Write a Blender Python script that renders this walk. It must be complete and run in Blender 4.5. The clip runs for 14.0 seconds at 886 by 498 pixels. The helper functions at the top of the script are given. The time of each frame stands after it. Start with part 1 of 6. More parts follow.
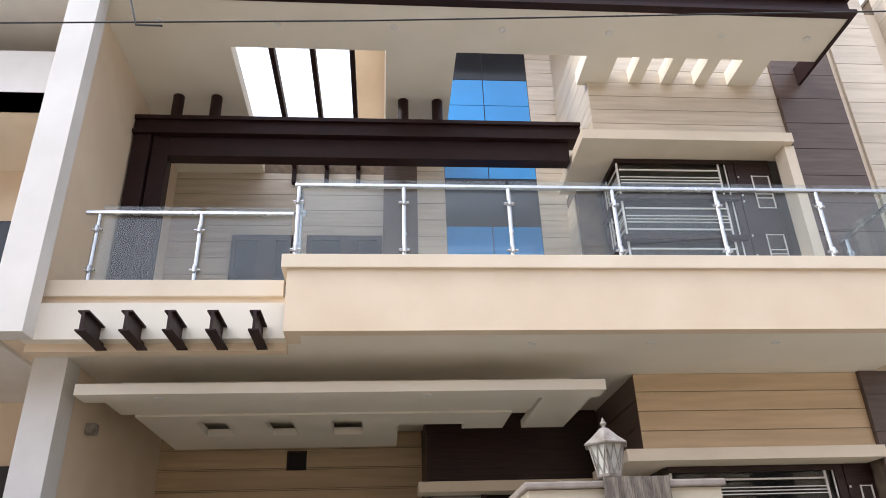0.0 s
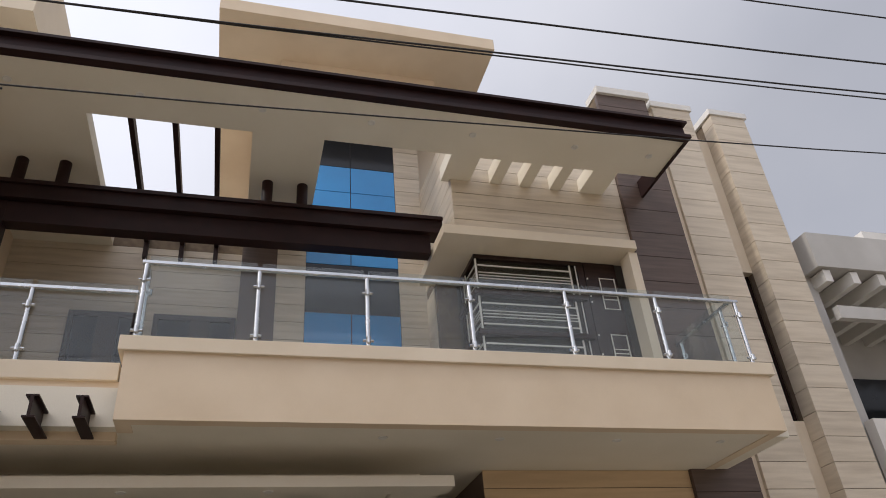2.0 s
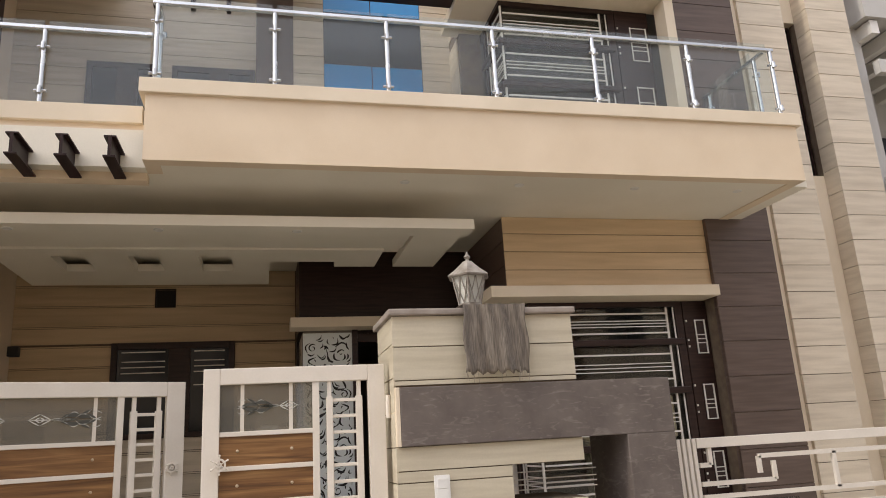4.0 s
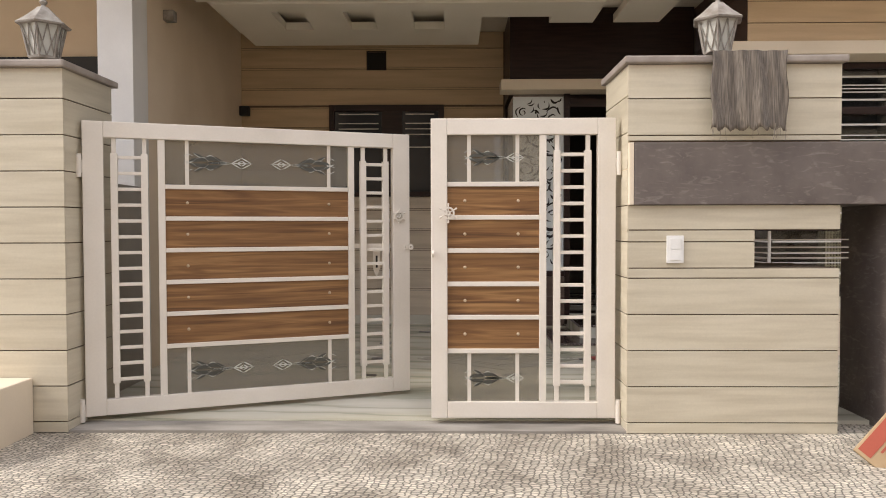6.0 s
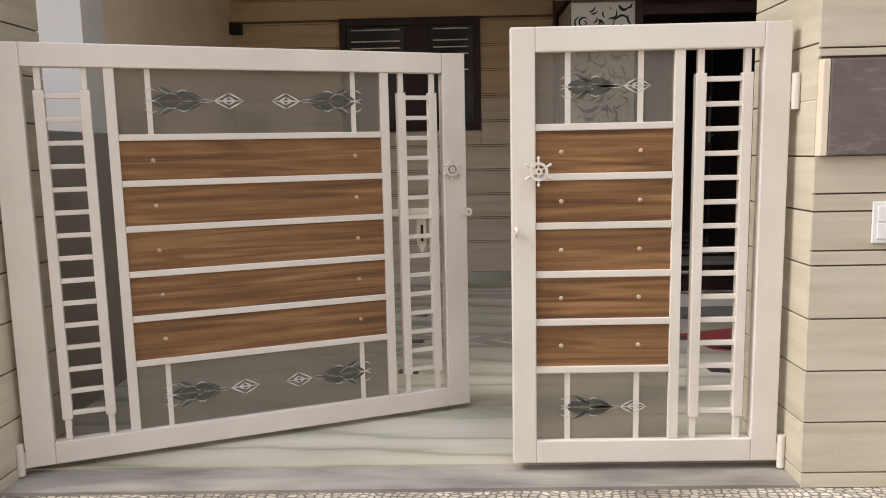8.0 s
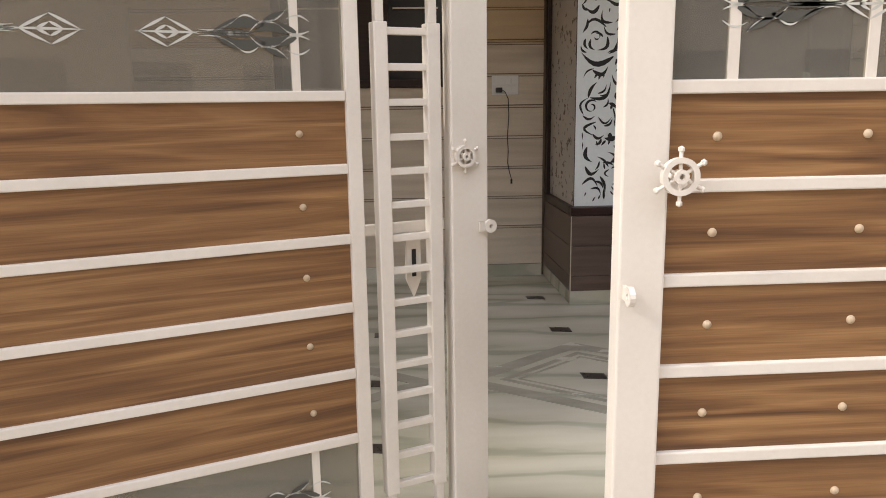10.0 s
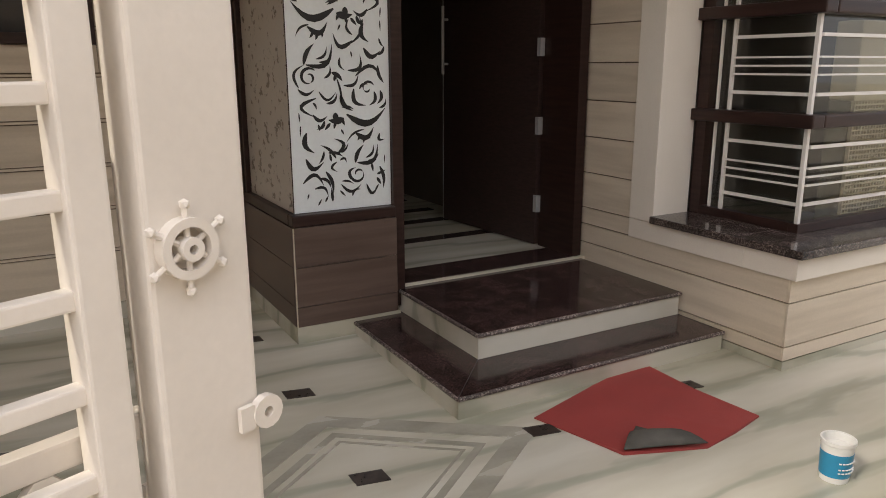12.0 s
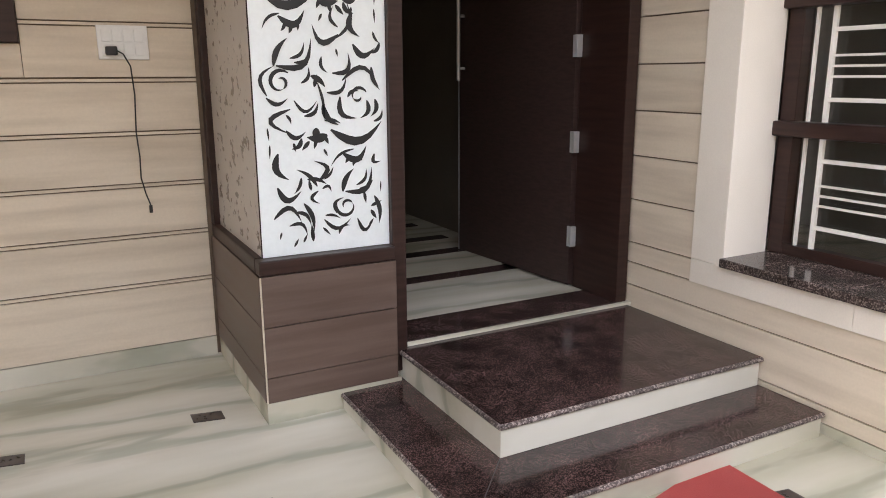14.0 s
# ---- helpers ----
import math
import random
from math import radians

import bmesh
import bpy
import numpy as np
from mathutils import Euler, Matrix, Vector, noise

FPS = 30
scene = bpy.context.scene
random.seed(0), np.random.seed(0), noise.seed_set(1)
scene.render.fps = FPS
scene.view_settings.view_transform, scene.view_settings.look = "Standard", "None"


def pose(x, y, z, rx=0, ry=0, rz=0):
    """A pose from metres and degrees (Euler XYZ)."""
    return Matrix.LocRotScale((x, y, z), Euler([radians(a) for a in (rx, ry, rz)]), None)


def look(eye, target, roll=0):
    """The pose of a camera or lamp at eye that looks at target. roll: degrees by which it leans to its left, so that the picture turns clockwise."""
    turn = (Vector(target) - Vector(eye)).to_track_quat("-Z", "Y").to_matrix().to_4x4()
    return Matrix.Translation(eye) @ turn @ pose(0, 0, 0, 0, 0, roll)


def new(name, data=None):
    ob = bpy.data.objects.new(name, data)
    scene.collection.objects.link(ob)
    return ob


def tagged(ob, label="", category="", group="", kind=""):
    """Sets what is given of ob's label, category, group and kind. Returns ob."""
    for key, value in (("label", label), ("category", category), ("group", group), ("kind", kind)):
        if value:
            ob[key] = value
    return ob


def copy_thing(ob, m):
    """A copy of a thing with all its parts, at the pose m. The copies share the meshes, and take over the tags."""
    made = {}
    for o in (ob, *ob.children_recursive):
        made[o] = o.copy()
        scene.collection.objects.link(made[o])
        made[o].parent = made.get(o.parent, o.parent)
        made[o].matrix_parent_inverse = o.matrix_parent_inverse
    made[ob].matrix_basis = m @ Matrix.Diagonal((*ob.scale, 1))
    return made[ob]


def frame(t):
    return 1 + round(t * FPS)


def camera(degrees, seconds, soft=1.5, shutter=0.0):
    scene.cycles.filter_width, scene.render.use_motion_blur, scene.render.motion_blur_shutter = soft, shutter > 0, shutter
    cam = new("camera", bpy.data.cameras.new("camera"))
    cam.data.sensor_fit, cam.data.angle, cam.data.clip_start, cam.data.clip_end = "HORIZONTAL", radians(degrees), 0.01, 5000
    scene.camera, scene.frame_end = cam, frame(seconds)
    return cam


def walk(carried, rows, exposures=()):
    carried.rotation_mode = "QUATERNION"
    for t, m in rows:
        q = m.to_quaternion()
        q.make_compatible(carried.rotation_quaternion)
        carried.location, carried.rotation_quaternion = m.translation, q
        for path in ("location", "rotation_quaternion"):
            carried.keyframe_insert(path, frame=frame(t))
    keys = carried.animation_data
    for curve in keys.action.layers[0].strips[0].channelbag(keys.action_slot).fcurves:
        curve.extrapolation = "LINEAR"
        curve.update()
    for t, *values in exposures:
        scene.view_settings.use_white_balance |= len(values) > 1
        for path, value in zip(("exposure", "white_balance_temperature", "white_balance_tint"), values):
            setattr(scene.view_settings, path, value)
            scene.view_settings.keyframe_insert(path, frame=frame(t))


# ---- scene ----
cam = camera(62.0, 14.0, soft=0.95)
PATH = [
    (0, (-0.892, -5.142, 1.587), (-0.734, -3.358, 2.476), -2.0),
    (0.5, (-0.869, -5.194, 1.613), (-0.699, -3.481, 2.631), -2.4),
    (1, (-0.835, -5.2, 1.639), (-0.623, -3.547, 2.745), -2.9),
    (1.5, (-0.849, -5.205, 1.624), (-0.505, -3.578, 2.735), -3.9),
    (2, (-0.82, -5.163, 1.634), (-0.314, -3.551, 2.704), -5.0),
    (2.2, (-0.821, -5.17, 1.623), (-0.267, -3.561, 2.674), -5.5),
    (4.3, (-0.787, -5.05, 1.427), (-0.376, -3.129, 1.805), -3.4),
    (4.5, (-0.799, -5.034, 1.414), (-0.467, -3.084, 1.71), -2.7),
    (5, (-0.867, -5.009, 1.347), (-0.728, -3.019, 1.48), -0.8),
    (5.5, (-0.919, -4.939, 1.299), (-0.918, -2.939, 1.315), -0.0),
    (6.5, (-1.122, -4.451, 1.306), (-1.159, -2.454, 1.2), -0.2),
    (7, (-1.174, -4.071, 1.322), (-1.22, -2.078, 1.167), -0.4),
    (7.5, (-1.251, -3.671, 1.415), (-1.313, -1.684, 1.195), -0.5),
    (8, (-1.399, -3.229, 1.493), (-1.444, -1.248, 1.228), -1.2),
    (10.5, (-1.718, -1.196, 1.564), (-1.435, 0.74, 1.152), -0.2),
    (11, (-1.777, -0.791, 1.582), (-1.237, 1.08, 1.129), -0.7),
    (11.5, (-1.696, -0.389, 1.57), (-0.953, 1.401, 1.076), -0.6),
    (12, (-1.578, -0.082, 1.586), (-0.62, 1.606, 1.102), -0.1),
    (12.5, (-1.433, 0.242, 1.57), (-0.204, 1.754, 1.117), -0.3),
    (13, (-1.313, 0.462, 1.567), (0.039, 1.865, 1.116), -0.2),
    (13.5, (-1.183, 0.619, 1.569), (0.101, 2.082, 1.109), 0.1),
    (14, (-1.085, 0.715, 1.546), (-0.172, 2.435, 1.089), -0.3),
]
walk(cam, [(t, look(e, g, r)) for t, e, g, r in PATH], exposures=[(0, 1.32, 6000, 10), (0.6, 0.75, 6200, 10), (1.5, 0.36, 6500, 10), (2.2, 0.38, 6500, 10), (4.3, 1.08, 6750, 10), (5, 1.24, 6750, 10), (7.5, 1.14, 6500, 10), (8.2, 1.12, 6450, 10), (10.5, 1.46, 6600, 10), (11, 1.4, 6600, 10), (12, 1.52, 6850, 10), (12.5, 1.92, 6900, 10), (13, 2.15, 6850, 10), (13.5, 2.36, 6650, 10), (14, 2.7, 6300, 10)])

# ---- light ----
SUN_DIR = Vector((-0.72, -0.15, 0.66)).normalized()
world = bpy.data.worlds.new("world")
scene.world = world
world.use_nodes = True
wn, wl = world.node_tree.nodes, world.node_tree.links
wn.clear()
w_out = wn.new("ShaderNodeOutputWorld")
w_bg = wn.new("ShaderNodeBackground")
w_sky = wn.new("ShaderNodeTexSky")
w_sky.sky_type, w_sky.sun_disc = "NISHITA", False
w_sky.sun_elevation = math.asin(SUN_DIR.z)
w_sky.sun_rotation = math.atan2(SUN_DIR.x, SUN_DIR.y)
w_sky.dust_density = 4.0
w_cloud = wn.new("ShaderNodeTexNoise")
w_cloud.inputs["Scale"].default_value, w_cloud.inputs["Detail"].default_value = 2.2, 6.0
w_ramp = wn.new("ShaderNodeValToRGB")
w_ramp.color_ramp.elements[0].position, w_ramp.color_ramp.elements[0].color = 0.3, (5.3, 5.45, 6.2, 1)
w_ramp.color_ramp.elements[1].position, w_ramp.color_ramp.elements[1].color = 0.7, (6.5, 6.55, 7.15, 1)
w_mix = wn.new("ShaderNodeMix")
w_mix.data_type = "RGBA"
w_mix.inputs[0].default_value = 0.88
wl.new(w_cloud.outputs["Fac"], w_ramp.inputs[0])
wl.new(w_sky.outputs[0], w_mix.inputs["A"])
wl.new(w_ramp.outputs[0], w_mix.inputs["B"])
w_tc = wn.new("ShaderNodeTexCoord")
w_dot = wn.new("ShaderNodeVectorMath")
w_dot.operation = "DOT_PRODUCT"
w_dot.inputs[1].default_value = SUN_DIR
wl.new(w_tc.outputs["Generated"], w_dot.inputs[0])
w_glow = wn.new("ShaderNodeMapRange")
w_glow.inputs["From Min"].default_value, w_glow.inputs["From Max"].default_value = -0.1, 1.0
w_glow.inputs["To Min"].default_value, w_glow.inputs["To Max"].default_value = 0.66, 1.7
wl.new(w_dot.outputs["Value"], w_glow.inputs["Value"])
w_scale = wn.new("ShaderNodeVectorMath")
w_scale.operation = "SCALE"
wl.new(w_mix.outputs["Result"], w_scale.inputs[0])
wl.new(w_glow.outputs[0], w_scale.inputs["Scale"])
wl.new(w_scale.outputs[0], w_bg.inputs[0])
w_bg.inputs[1].default_value = 0.105
wl.new(w_bg.outputs[0], w_out.inputs[0])
sun = new("sun", bpy.data.lights.new("sun", "SUN"))
sun.data.energy, sun.data.angle, sun.data.color = 0.72, radians(6), (1.0, 0.94, 0.84)
sun.matrix_world = look(SUN_DIR * 30, (0, 0, 0))


# ---- materials ----
def material(name, color, rough=0.6, color2=None, scale=3.0, stretch=(1, 1, 1), bump=0.0, bump_scale=60.0,
             metal=0.0, spec=0.5, fine=0.5, piece=0.0, contrast=(0.35, 0.65), coat=0.0, detail=6.0):
    """A surface with variation at two scales; piece: how much each object differs in tone."""
    m = bpy.data.materials.new(name)
    m.use_nodes = True
    n, l = m.node_tree.nodes, m.node_tree.links
    b = n["Principled BSDF"]
    b.inputs["Roughness"].default_value, b.inputs["Metallic"].default_value = rough, metal
    b.inputs["Coat Weight"].default_value = coat
    b.inputs["Specular IOR Level"].default_value = spec
    tc = n.new("ShaderNodeTexCoord")
    mp = n.new("ShaderNodeMapping")
    mp.inputs["Scale"].default_value = stretch
    l.new(tc.outputs["Object"], mp.inputs[0])
    big = n.new("ShaderNodeTexNoise")
    big.inputs["Scale"].default_value, big.inputs["Detail"].default_value = scale, detail
    if piece:
        oi = n.new("ShaderNodeObjectInfo")
        off = n.new("ShaderNodeVectorMath")
        off.operation = "SCALE"
        comb = n.new("ShaderNodeCombineXYZ")
        for i in range(3):
            l.new(oi.outputs["Random"], comb.inputs[i])
        l.new(comb.outputs[0], off.inputs[0])
        off.inputs["Scale"].default_value = 37.0
        add = n.new("ShaderNodeVectorMath")
        l.new(mp.outputs[0], add.inputs[0])
        l.new(off.outputs[0], add.inputs[1])
        vec = add.outputs[0]
    else:
        vec = mp.outputs[0]
    l.new(vec, big.inputs["Vector"])
    ramp = n.new("ShaderNodeValToRGB")
    c2 = color2 or tuple(c * 0.86 for c in color)
    ramp.color_ramp.elements[0].position, ramp.color_ramp.elements[0].color = contrast[0], (*c2, 1)
    ramp.color_ramp.elements[1].position, ramp.color_ramp.elements[1].color = contrast[1], (*color, 1)
    l.new(big.outputs["Fac"], ramp.inputs[0])
    small = n.new("ShaderNodeTexNoise")
    small.inputs["Scale"].default_value, small.inputs["Detail"].default_value = bump_scale, 4.0
    l.new(tc.outputs["Object"], small.inputs["Vector"])
    hsv = n.new("ShaderNodeHueSaturation")
    l.new(ramp.outputs[0], hsv.inputs["Color"])
    val = n.new("ShaderNodeMath")
    val.operation = "MULTIPLY_ADD"
    l.new(small.outputs["Fac"], val.inputs[0])
    val.inputs[1].default_value, val.inputs[2].default_value = 0.24 * fine, 1 - 0.12 * fine
    if piece:
        pv = n.new("ShaderNodeMath")
        pv.operation = "MULTIPLY_ADD"
        l.new(oi.outputs["Random"], pv.inputs[0])
        pv.inputs[1].default_value, pv.inputs[2].default_value = piece, 1 - piece / 2
        mul = n.new("ShaderNodeMath")
        mul.operation = "MULTIPLY"
        l.new(val.outputs[0], mul.inputs[0])
        l.new(pv.outputs[0], mul.inputs[1])
        l.new(mul.outputs[0], hsv.inputs["Value"])
    else:
        l.new(val.outputs[0], hsv.inputs["Value"])
    l.new(hsv.outputs[0], b.inputs["Base Color"])
    rr = n.new("ShaderNodeMath")
    rr.operation = "MULTIPLY_ADD"
    l.new(big.outputs["Fac"], rr.inputs[0])
    rr.inputs[1].default_value, rr.inputs[2].default_value = 0.2, max(rough - 0.1, 0.02)
    l.new(rr.outputs[0], b.inputs["Roughness"])
    if bump:
        bp = n.new("ShaderNodeBump")
        bp.inputs["Strength"].default_value, bp.inputs["Distance"].default_value = bump, 0.004
        l.new(small.outputs["Fac"], bp.inputs["Height"])
        l.new(bp.outputs[0], b.inputs["Normal"])
    return m


M_CREAM_PAINT = material("cream_wall_paint", (0.77, 0.63, 0.465), 0.7, (0.7, 0.56, 0.4), 1.4, bump=0.12, bump_scale=180)
M_CREAM_LIGHT = material("pale_cream_paint", (0.79, 0.68, 0.53), 0.65, (0.72, 0.61, 0.46), 1.6, bump=0.1, bump_scale=160)
M_WHITE_PAINT = material("white_wall_paint", (0.78, 0.75, 0.7), 0.6, (0.7, 0.67, 0.62), 2.0, bump=0.1, bump_scale=150)
M_SURROUND = material("warm_white_paint", (0.8, 0.73, 0.63), 0.6, (0.74, 0.67, 0.57), 2.0, bump=0.1, bump_scale=150)
M_CEILING = material("ceiling_paint", (0.83, 0.77, 0.655), 0.7, (0.78, 0.72, 0.6), 1.2, bump=0.06, bump_scale=120)
M_TILE = material("cream_plank_tile", (0.67, 0.575, 0.45), 0.42, (0.54, 0.45, 0.34), 2.2, (0.6, 0.6, 7.0), 0.06, 90, piece=0.1, contrast=(0.28, 0.6))
M_TILE_WARM = material("honey_plank_tile", (0.66, 0.49, 0.305), 0.45, (0.55, 0.4, 0.24), 2.0, (0.5, 0.5, 6.0), 0.05, 90, piece=0.08)
M_TILE_PIER = material("pale_wood_grain_tile", (0.60, 0.54, 0.42), 0.4, (0.5, 0.44, 0.33), 2.4, (0.7, 0.7, 9.0), 0.06, 90, piece=0.09, contrast=(0.3, 0.62))
M_BROWN_TILE = material("brown_plank_tile", (0.13, 0.088, 0.07), 0.4, (0.095, 0.062, 0.048), 3.0, (0.6, 0.6, 8.0), 0.05, 90, piece=0.12)
M_GROUT = material("grout", (0.2, 0.15, 0.1), 0.9, (0.14, 0.1, 0.07), 12.0, bump=0.3, bump_scale=200)
M_DARK_STEEL = material("dark_brown_enamel", (0.026, 0.0095, 0.0085), 0.5, (0.017, 0.006, 0.0055), 4.0, spec=0.25, bump=0.05, bump_scale=90)
M_DARK_WOOD = material("dark_polished_wood", (0.04, 0.02, 0.016), 0.35, (0.022, 0.011, 0.009), 3.0, (1, 1, 12), 0.05, 120, spec=0.3)
M_DOOR_WOOD = material("dark_wenge_veneer", (0.054, 0.033, 0.029), 0.4, (0.034, 0.021, 0.018), 6.0, (3, 3, 14), 0.04, 120, spec=0.4)
M_GATE = material("ivory_gate_enamel", (0.76, 0.7, 0.62), 0.35, (0.7, 0.64, 0.56), 3.0, bump=0.08, bump_scale=70, fine=0.4)
M_STEEL = material("brushed_stainless_steel", (0.66, 0.67, 0.68), 0.25, (0.55, 0.56, 0.57), 8.0, metal=0.95, bump_scale=150)
M_ALU = material("satin_aluminium", (0.5, 0.5, 0.5), 0.4, (0.42, 0.42, 0.42), 8.0, metal=0.4)
M_GRILLE = material("white_grille_enamel", (0.8, 0.76, 0.7), 0.4, (0.72, 0.68, 0.62), 5.0)
def trowelled(name, color, dark, chalk):
    """Dark trowelled plaster with chalky smears and short scratches."""
    m = material(name, color, 0.7, dark, 4.5, bump=0.6, bump_scale=28, contrast=(0.3, 0.7))
    n, l = m.node_tree.nodes, m.node_tree.links
    b = n["Principled BSDF"]
    src = b.inputs["Base Color"].links[0].from_socket
    tc = n.new("ShaderNodeTexCoord")
    mp = n.new("ShaderNodeMapping")
    mp.inputs["Scale"].default_value, mp.inputs["Rotation"].default_value = (3, 3, 11), (0, radians(28), 0)
    l.new(tc.outputs["Object"], mp.inputs[0])
    ns = n.new("ShaderNodeTexNoise")
    ns.inputs["Scale"].default_value, ns.inputs["Detail"].default_value, ns.inputs["Distortion"].default_value = 2.6, 8.0, 1.5
    l.new(mp.outputs[0], ns.inputs["Vector"])
    rp = n.new("ShaderNodeValToRGB")
    rp.color_ramp.elements[0].position, rp.color_ramp.elements[0].color = 0.55, (0, 0, 0, 1)
    rp.color_ramp.elements[1].position, rp.color_ramp.elements[1].color = 0.78, (0.75, 0.75, 0.75, 1)
    l.new(ns.outputs["Fac"], rp.inputs[0])
    mx = n.new("ShaderNodeMix")
    mx.data_type = "RGBA"
    l.new(rp.outputs[0], mx.inputs[0])
    l.new(src, mx.inputs["A"])
    mx.inputs["B"].default_value = (*chalk, 1)
    l.new(mx.outputs["Result"], b.inputs["Base Color"])
    return m


M_BAND = trowelled("trowelled_brown_plaster", (0.165, 0.136, 0.12), (0.105, 0.084, 0.074), (0.26, 0.225, 0.2))
M_CAP = material("grey_stone_coping", (0.36, 0.31, 0.27), 0.6, (0.25, 0.21, 0.18), 6.0, bump=0.2)
M_PLASTIC = material("white_switch_plastic", (0.82, 0.81, 0.78), 0.3, (0.78, 0.77, 0.74), 3.0)
M_BLACK = material("black_rubber", (0.012, 0.011, 0.011), 0.5)
# Near-black colour standing in for the shade inside holes.
M_HOLE_SHADE = material("hole_shade_colour", (0.02, 0.016, 0.013), 0.8)
M_LANTERN = material("aged_cast_metal", (0.36, 0.33, 0.29), 0.55, (0.2, 0.17, 0.14), 14.0, bump=0.3, bump_scale=120)
M_RAG = material("grey_woven_plastic_sacking", (0.235, 0.195, 0.155), 0.42, (0.09, 0.073, 0.057), 34.0, (5, 5, 0.22), 0.6, 260, contrast=(0.36, 0.68), fine=1.0)
M_THREAD = material("frayed_sack_thread", (0.3, 0.26, 0.21), 0.7)
M_RED_MAT = material("red_rubber_mat", (0.36, 0.055, 0.05), 0.65, (0.31, 0.045, 0.042), 5.0, bump=0.3, bump_scale=220)
M_MAT_BACK = material("grey_mat_backing", (0.13, 0.12, 0.105), 0.9, (0.08, 0.075, 0.065), 8.0, bump=0.4, bump_scale=160)
M_INSET = material("dark_granite_inset", (0.06, 0.045, 0.038), 0.3, (0.035, 0.026, 0.022), 40.0)
M_MESH_GREY = material("grey_cooling_pad", (0.3, 0.27, 0.2), 0.8, (0.2, 0.18, 0.13), 8.0)
M_KNOB = material("beige_screw_cap", (0.52, 0.4, 0.27), 0.35, (0.44, 0.33, 0.21), 20.0)
M_PVC = material("ivory_board", (0.74, 0.67, 0.49), 0.5, (0.68, 0.6, 0.43), 2.0)
M_CABLE = material("black_cable", (0.02, 0.018, 0.018), 0.5)
# Dark colour carries the shade of the rooms behind door and windows.
M_INTERIOR = material("room_shade_colour", (0.17, 0.145, 0.115), 0.8)
M_CARD = material("printed_cardboard", (0.5, 0.37, 0.22), 0.8, (0.4, 0.28, 0.16), 4.0, bump=0.2, bump_scale=60)
M_RED_INK = material("red_print", (0.45, 0.1, 0.06), 0.7)
M_BLUE = material("blue_plastic", (0.02, 0.28, 0.5), 0.35)
M_YELLOW = material("yellow_plastic", (0.7, 0.5, 0.03), 0.4)
M_NEIGHBOUR = material("neighbour_grey_paint", (0.55, 0.53, 0.5), 0.75, (0.47, 0.45, 0.42), 1.5, bump=0.1)


def glossy_stone(name, dark, mid, light, scale, rough):
    """Speckled polished granite."""
    m = material(name, mid, rough, dark, scale, bump_scale=scale * 2, fine=1.0)
    n, l = m.node_tree.nodes, m.node_tree.links
    b = n["Principled BSDF"]
    tc = n.new("ShaderNodeTexCoord")
    v = n.new("ShaderNodeTexVoronoi")
    v.inputs["Scale"].default_value = scale * 2.2
    l.new(tc.outputs["Object"], v.inputs["Vector"])
    r = n.new("ShaderNodeValToRGB")
    r.color_ramp.elements[0].position, r.color_ramp.elements[0].color = 0.2, (*dark, 1)
    r.color_ramp.elements[1].position, r.color_ramp.elements[1].color = 0.92, (*light, 1)
    e = r.color_ramp.elements.new(0.62)
    e.color = (*mid, 1)
    sep = n.new("ShaderNodeSeparateColor")
    l.new(v.outputs["Color"], sep.inputs[0])
    l.new(sep.outputs[0], r.inputs[0])
    cloud = n.new("ShaderNodeTexNoise")
    cloud.inputs["Scale"].default_value, cloud.inputs["Detail"].default_value = 7.0, 7.0
    l.new(tc.outputs["Object"], cloud.inputs["Vector"])
    cv = n.new("ShaderNodeMath")
    cv.operation = "MULTIPLY_ADD"
    cv.inputs[1].default_value, cv.inputs[2].default_value = 2.6, -0.3
    l.new(cloud.outputs["Fac"], cv.inputs[0])
    hs = n.new("ShaderNodeHueSaturation")
    l.new(cv.outputs[0], hs.inputs["Value"])
    l.new(r.outputs[0], hs.inputs["Color"])
    l.new(hs.outputs[0], b.inputs["Base Color"])
    return m


M_GRANITE = glossy_stone("maroon_granite", (0.02, 0.011, 0.0105), (0.047, 0.027, 0.025), (0.12, 0.078, 0.072), 135.0, 0.13)
M_GRANITE_EDGE = glossy_stone("rough_cut_granite", (0.05, 0.036, 0.033), (0.13, 0.1, 0.092), (0.34, 0.29, 0.26), 70.0, 0.6)
M_GRANITE_SILL = glossy_stone("grey_brown_granite", (0.03, 0.022, 0.02), (0.062, 0.045, 0.041), (0.18, 0.145, 0.125), 85.0, 0.1)


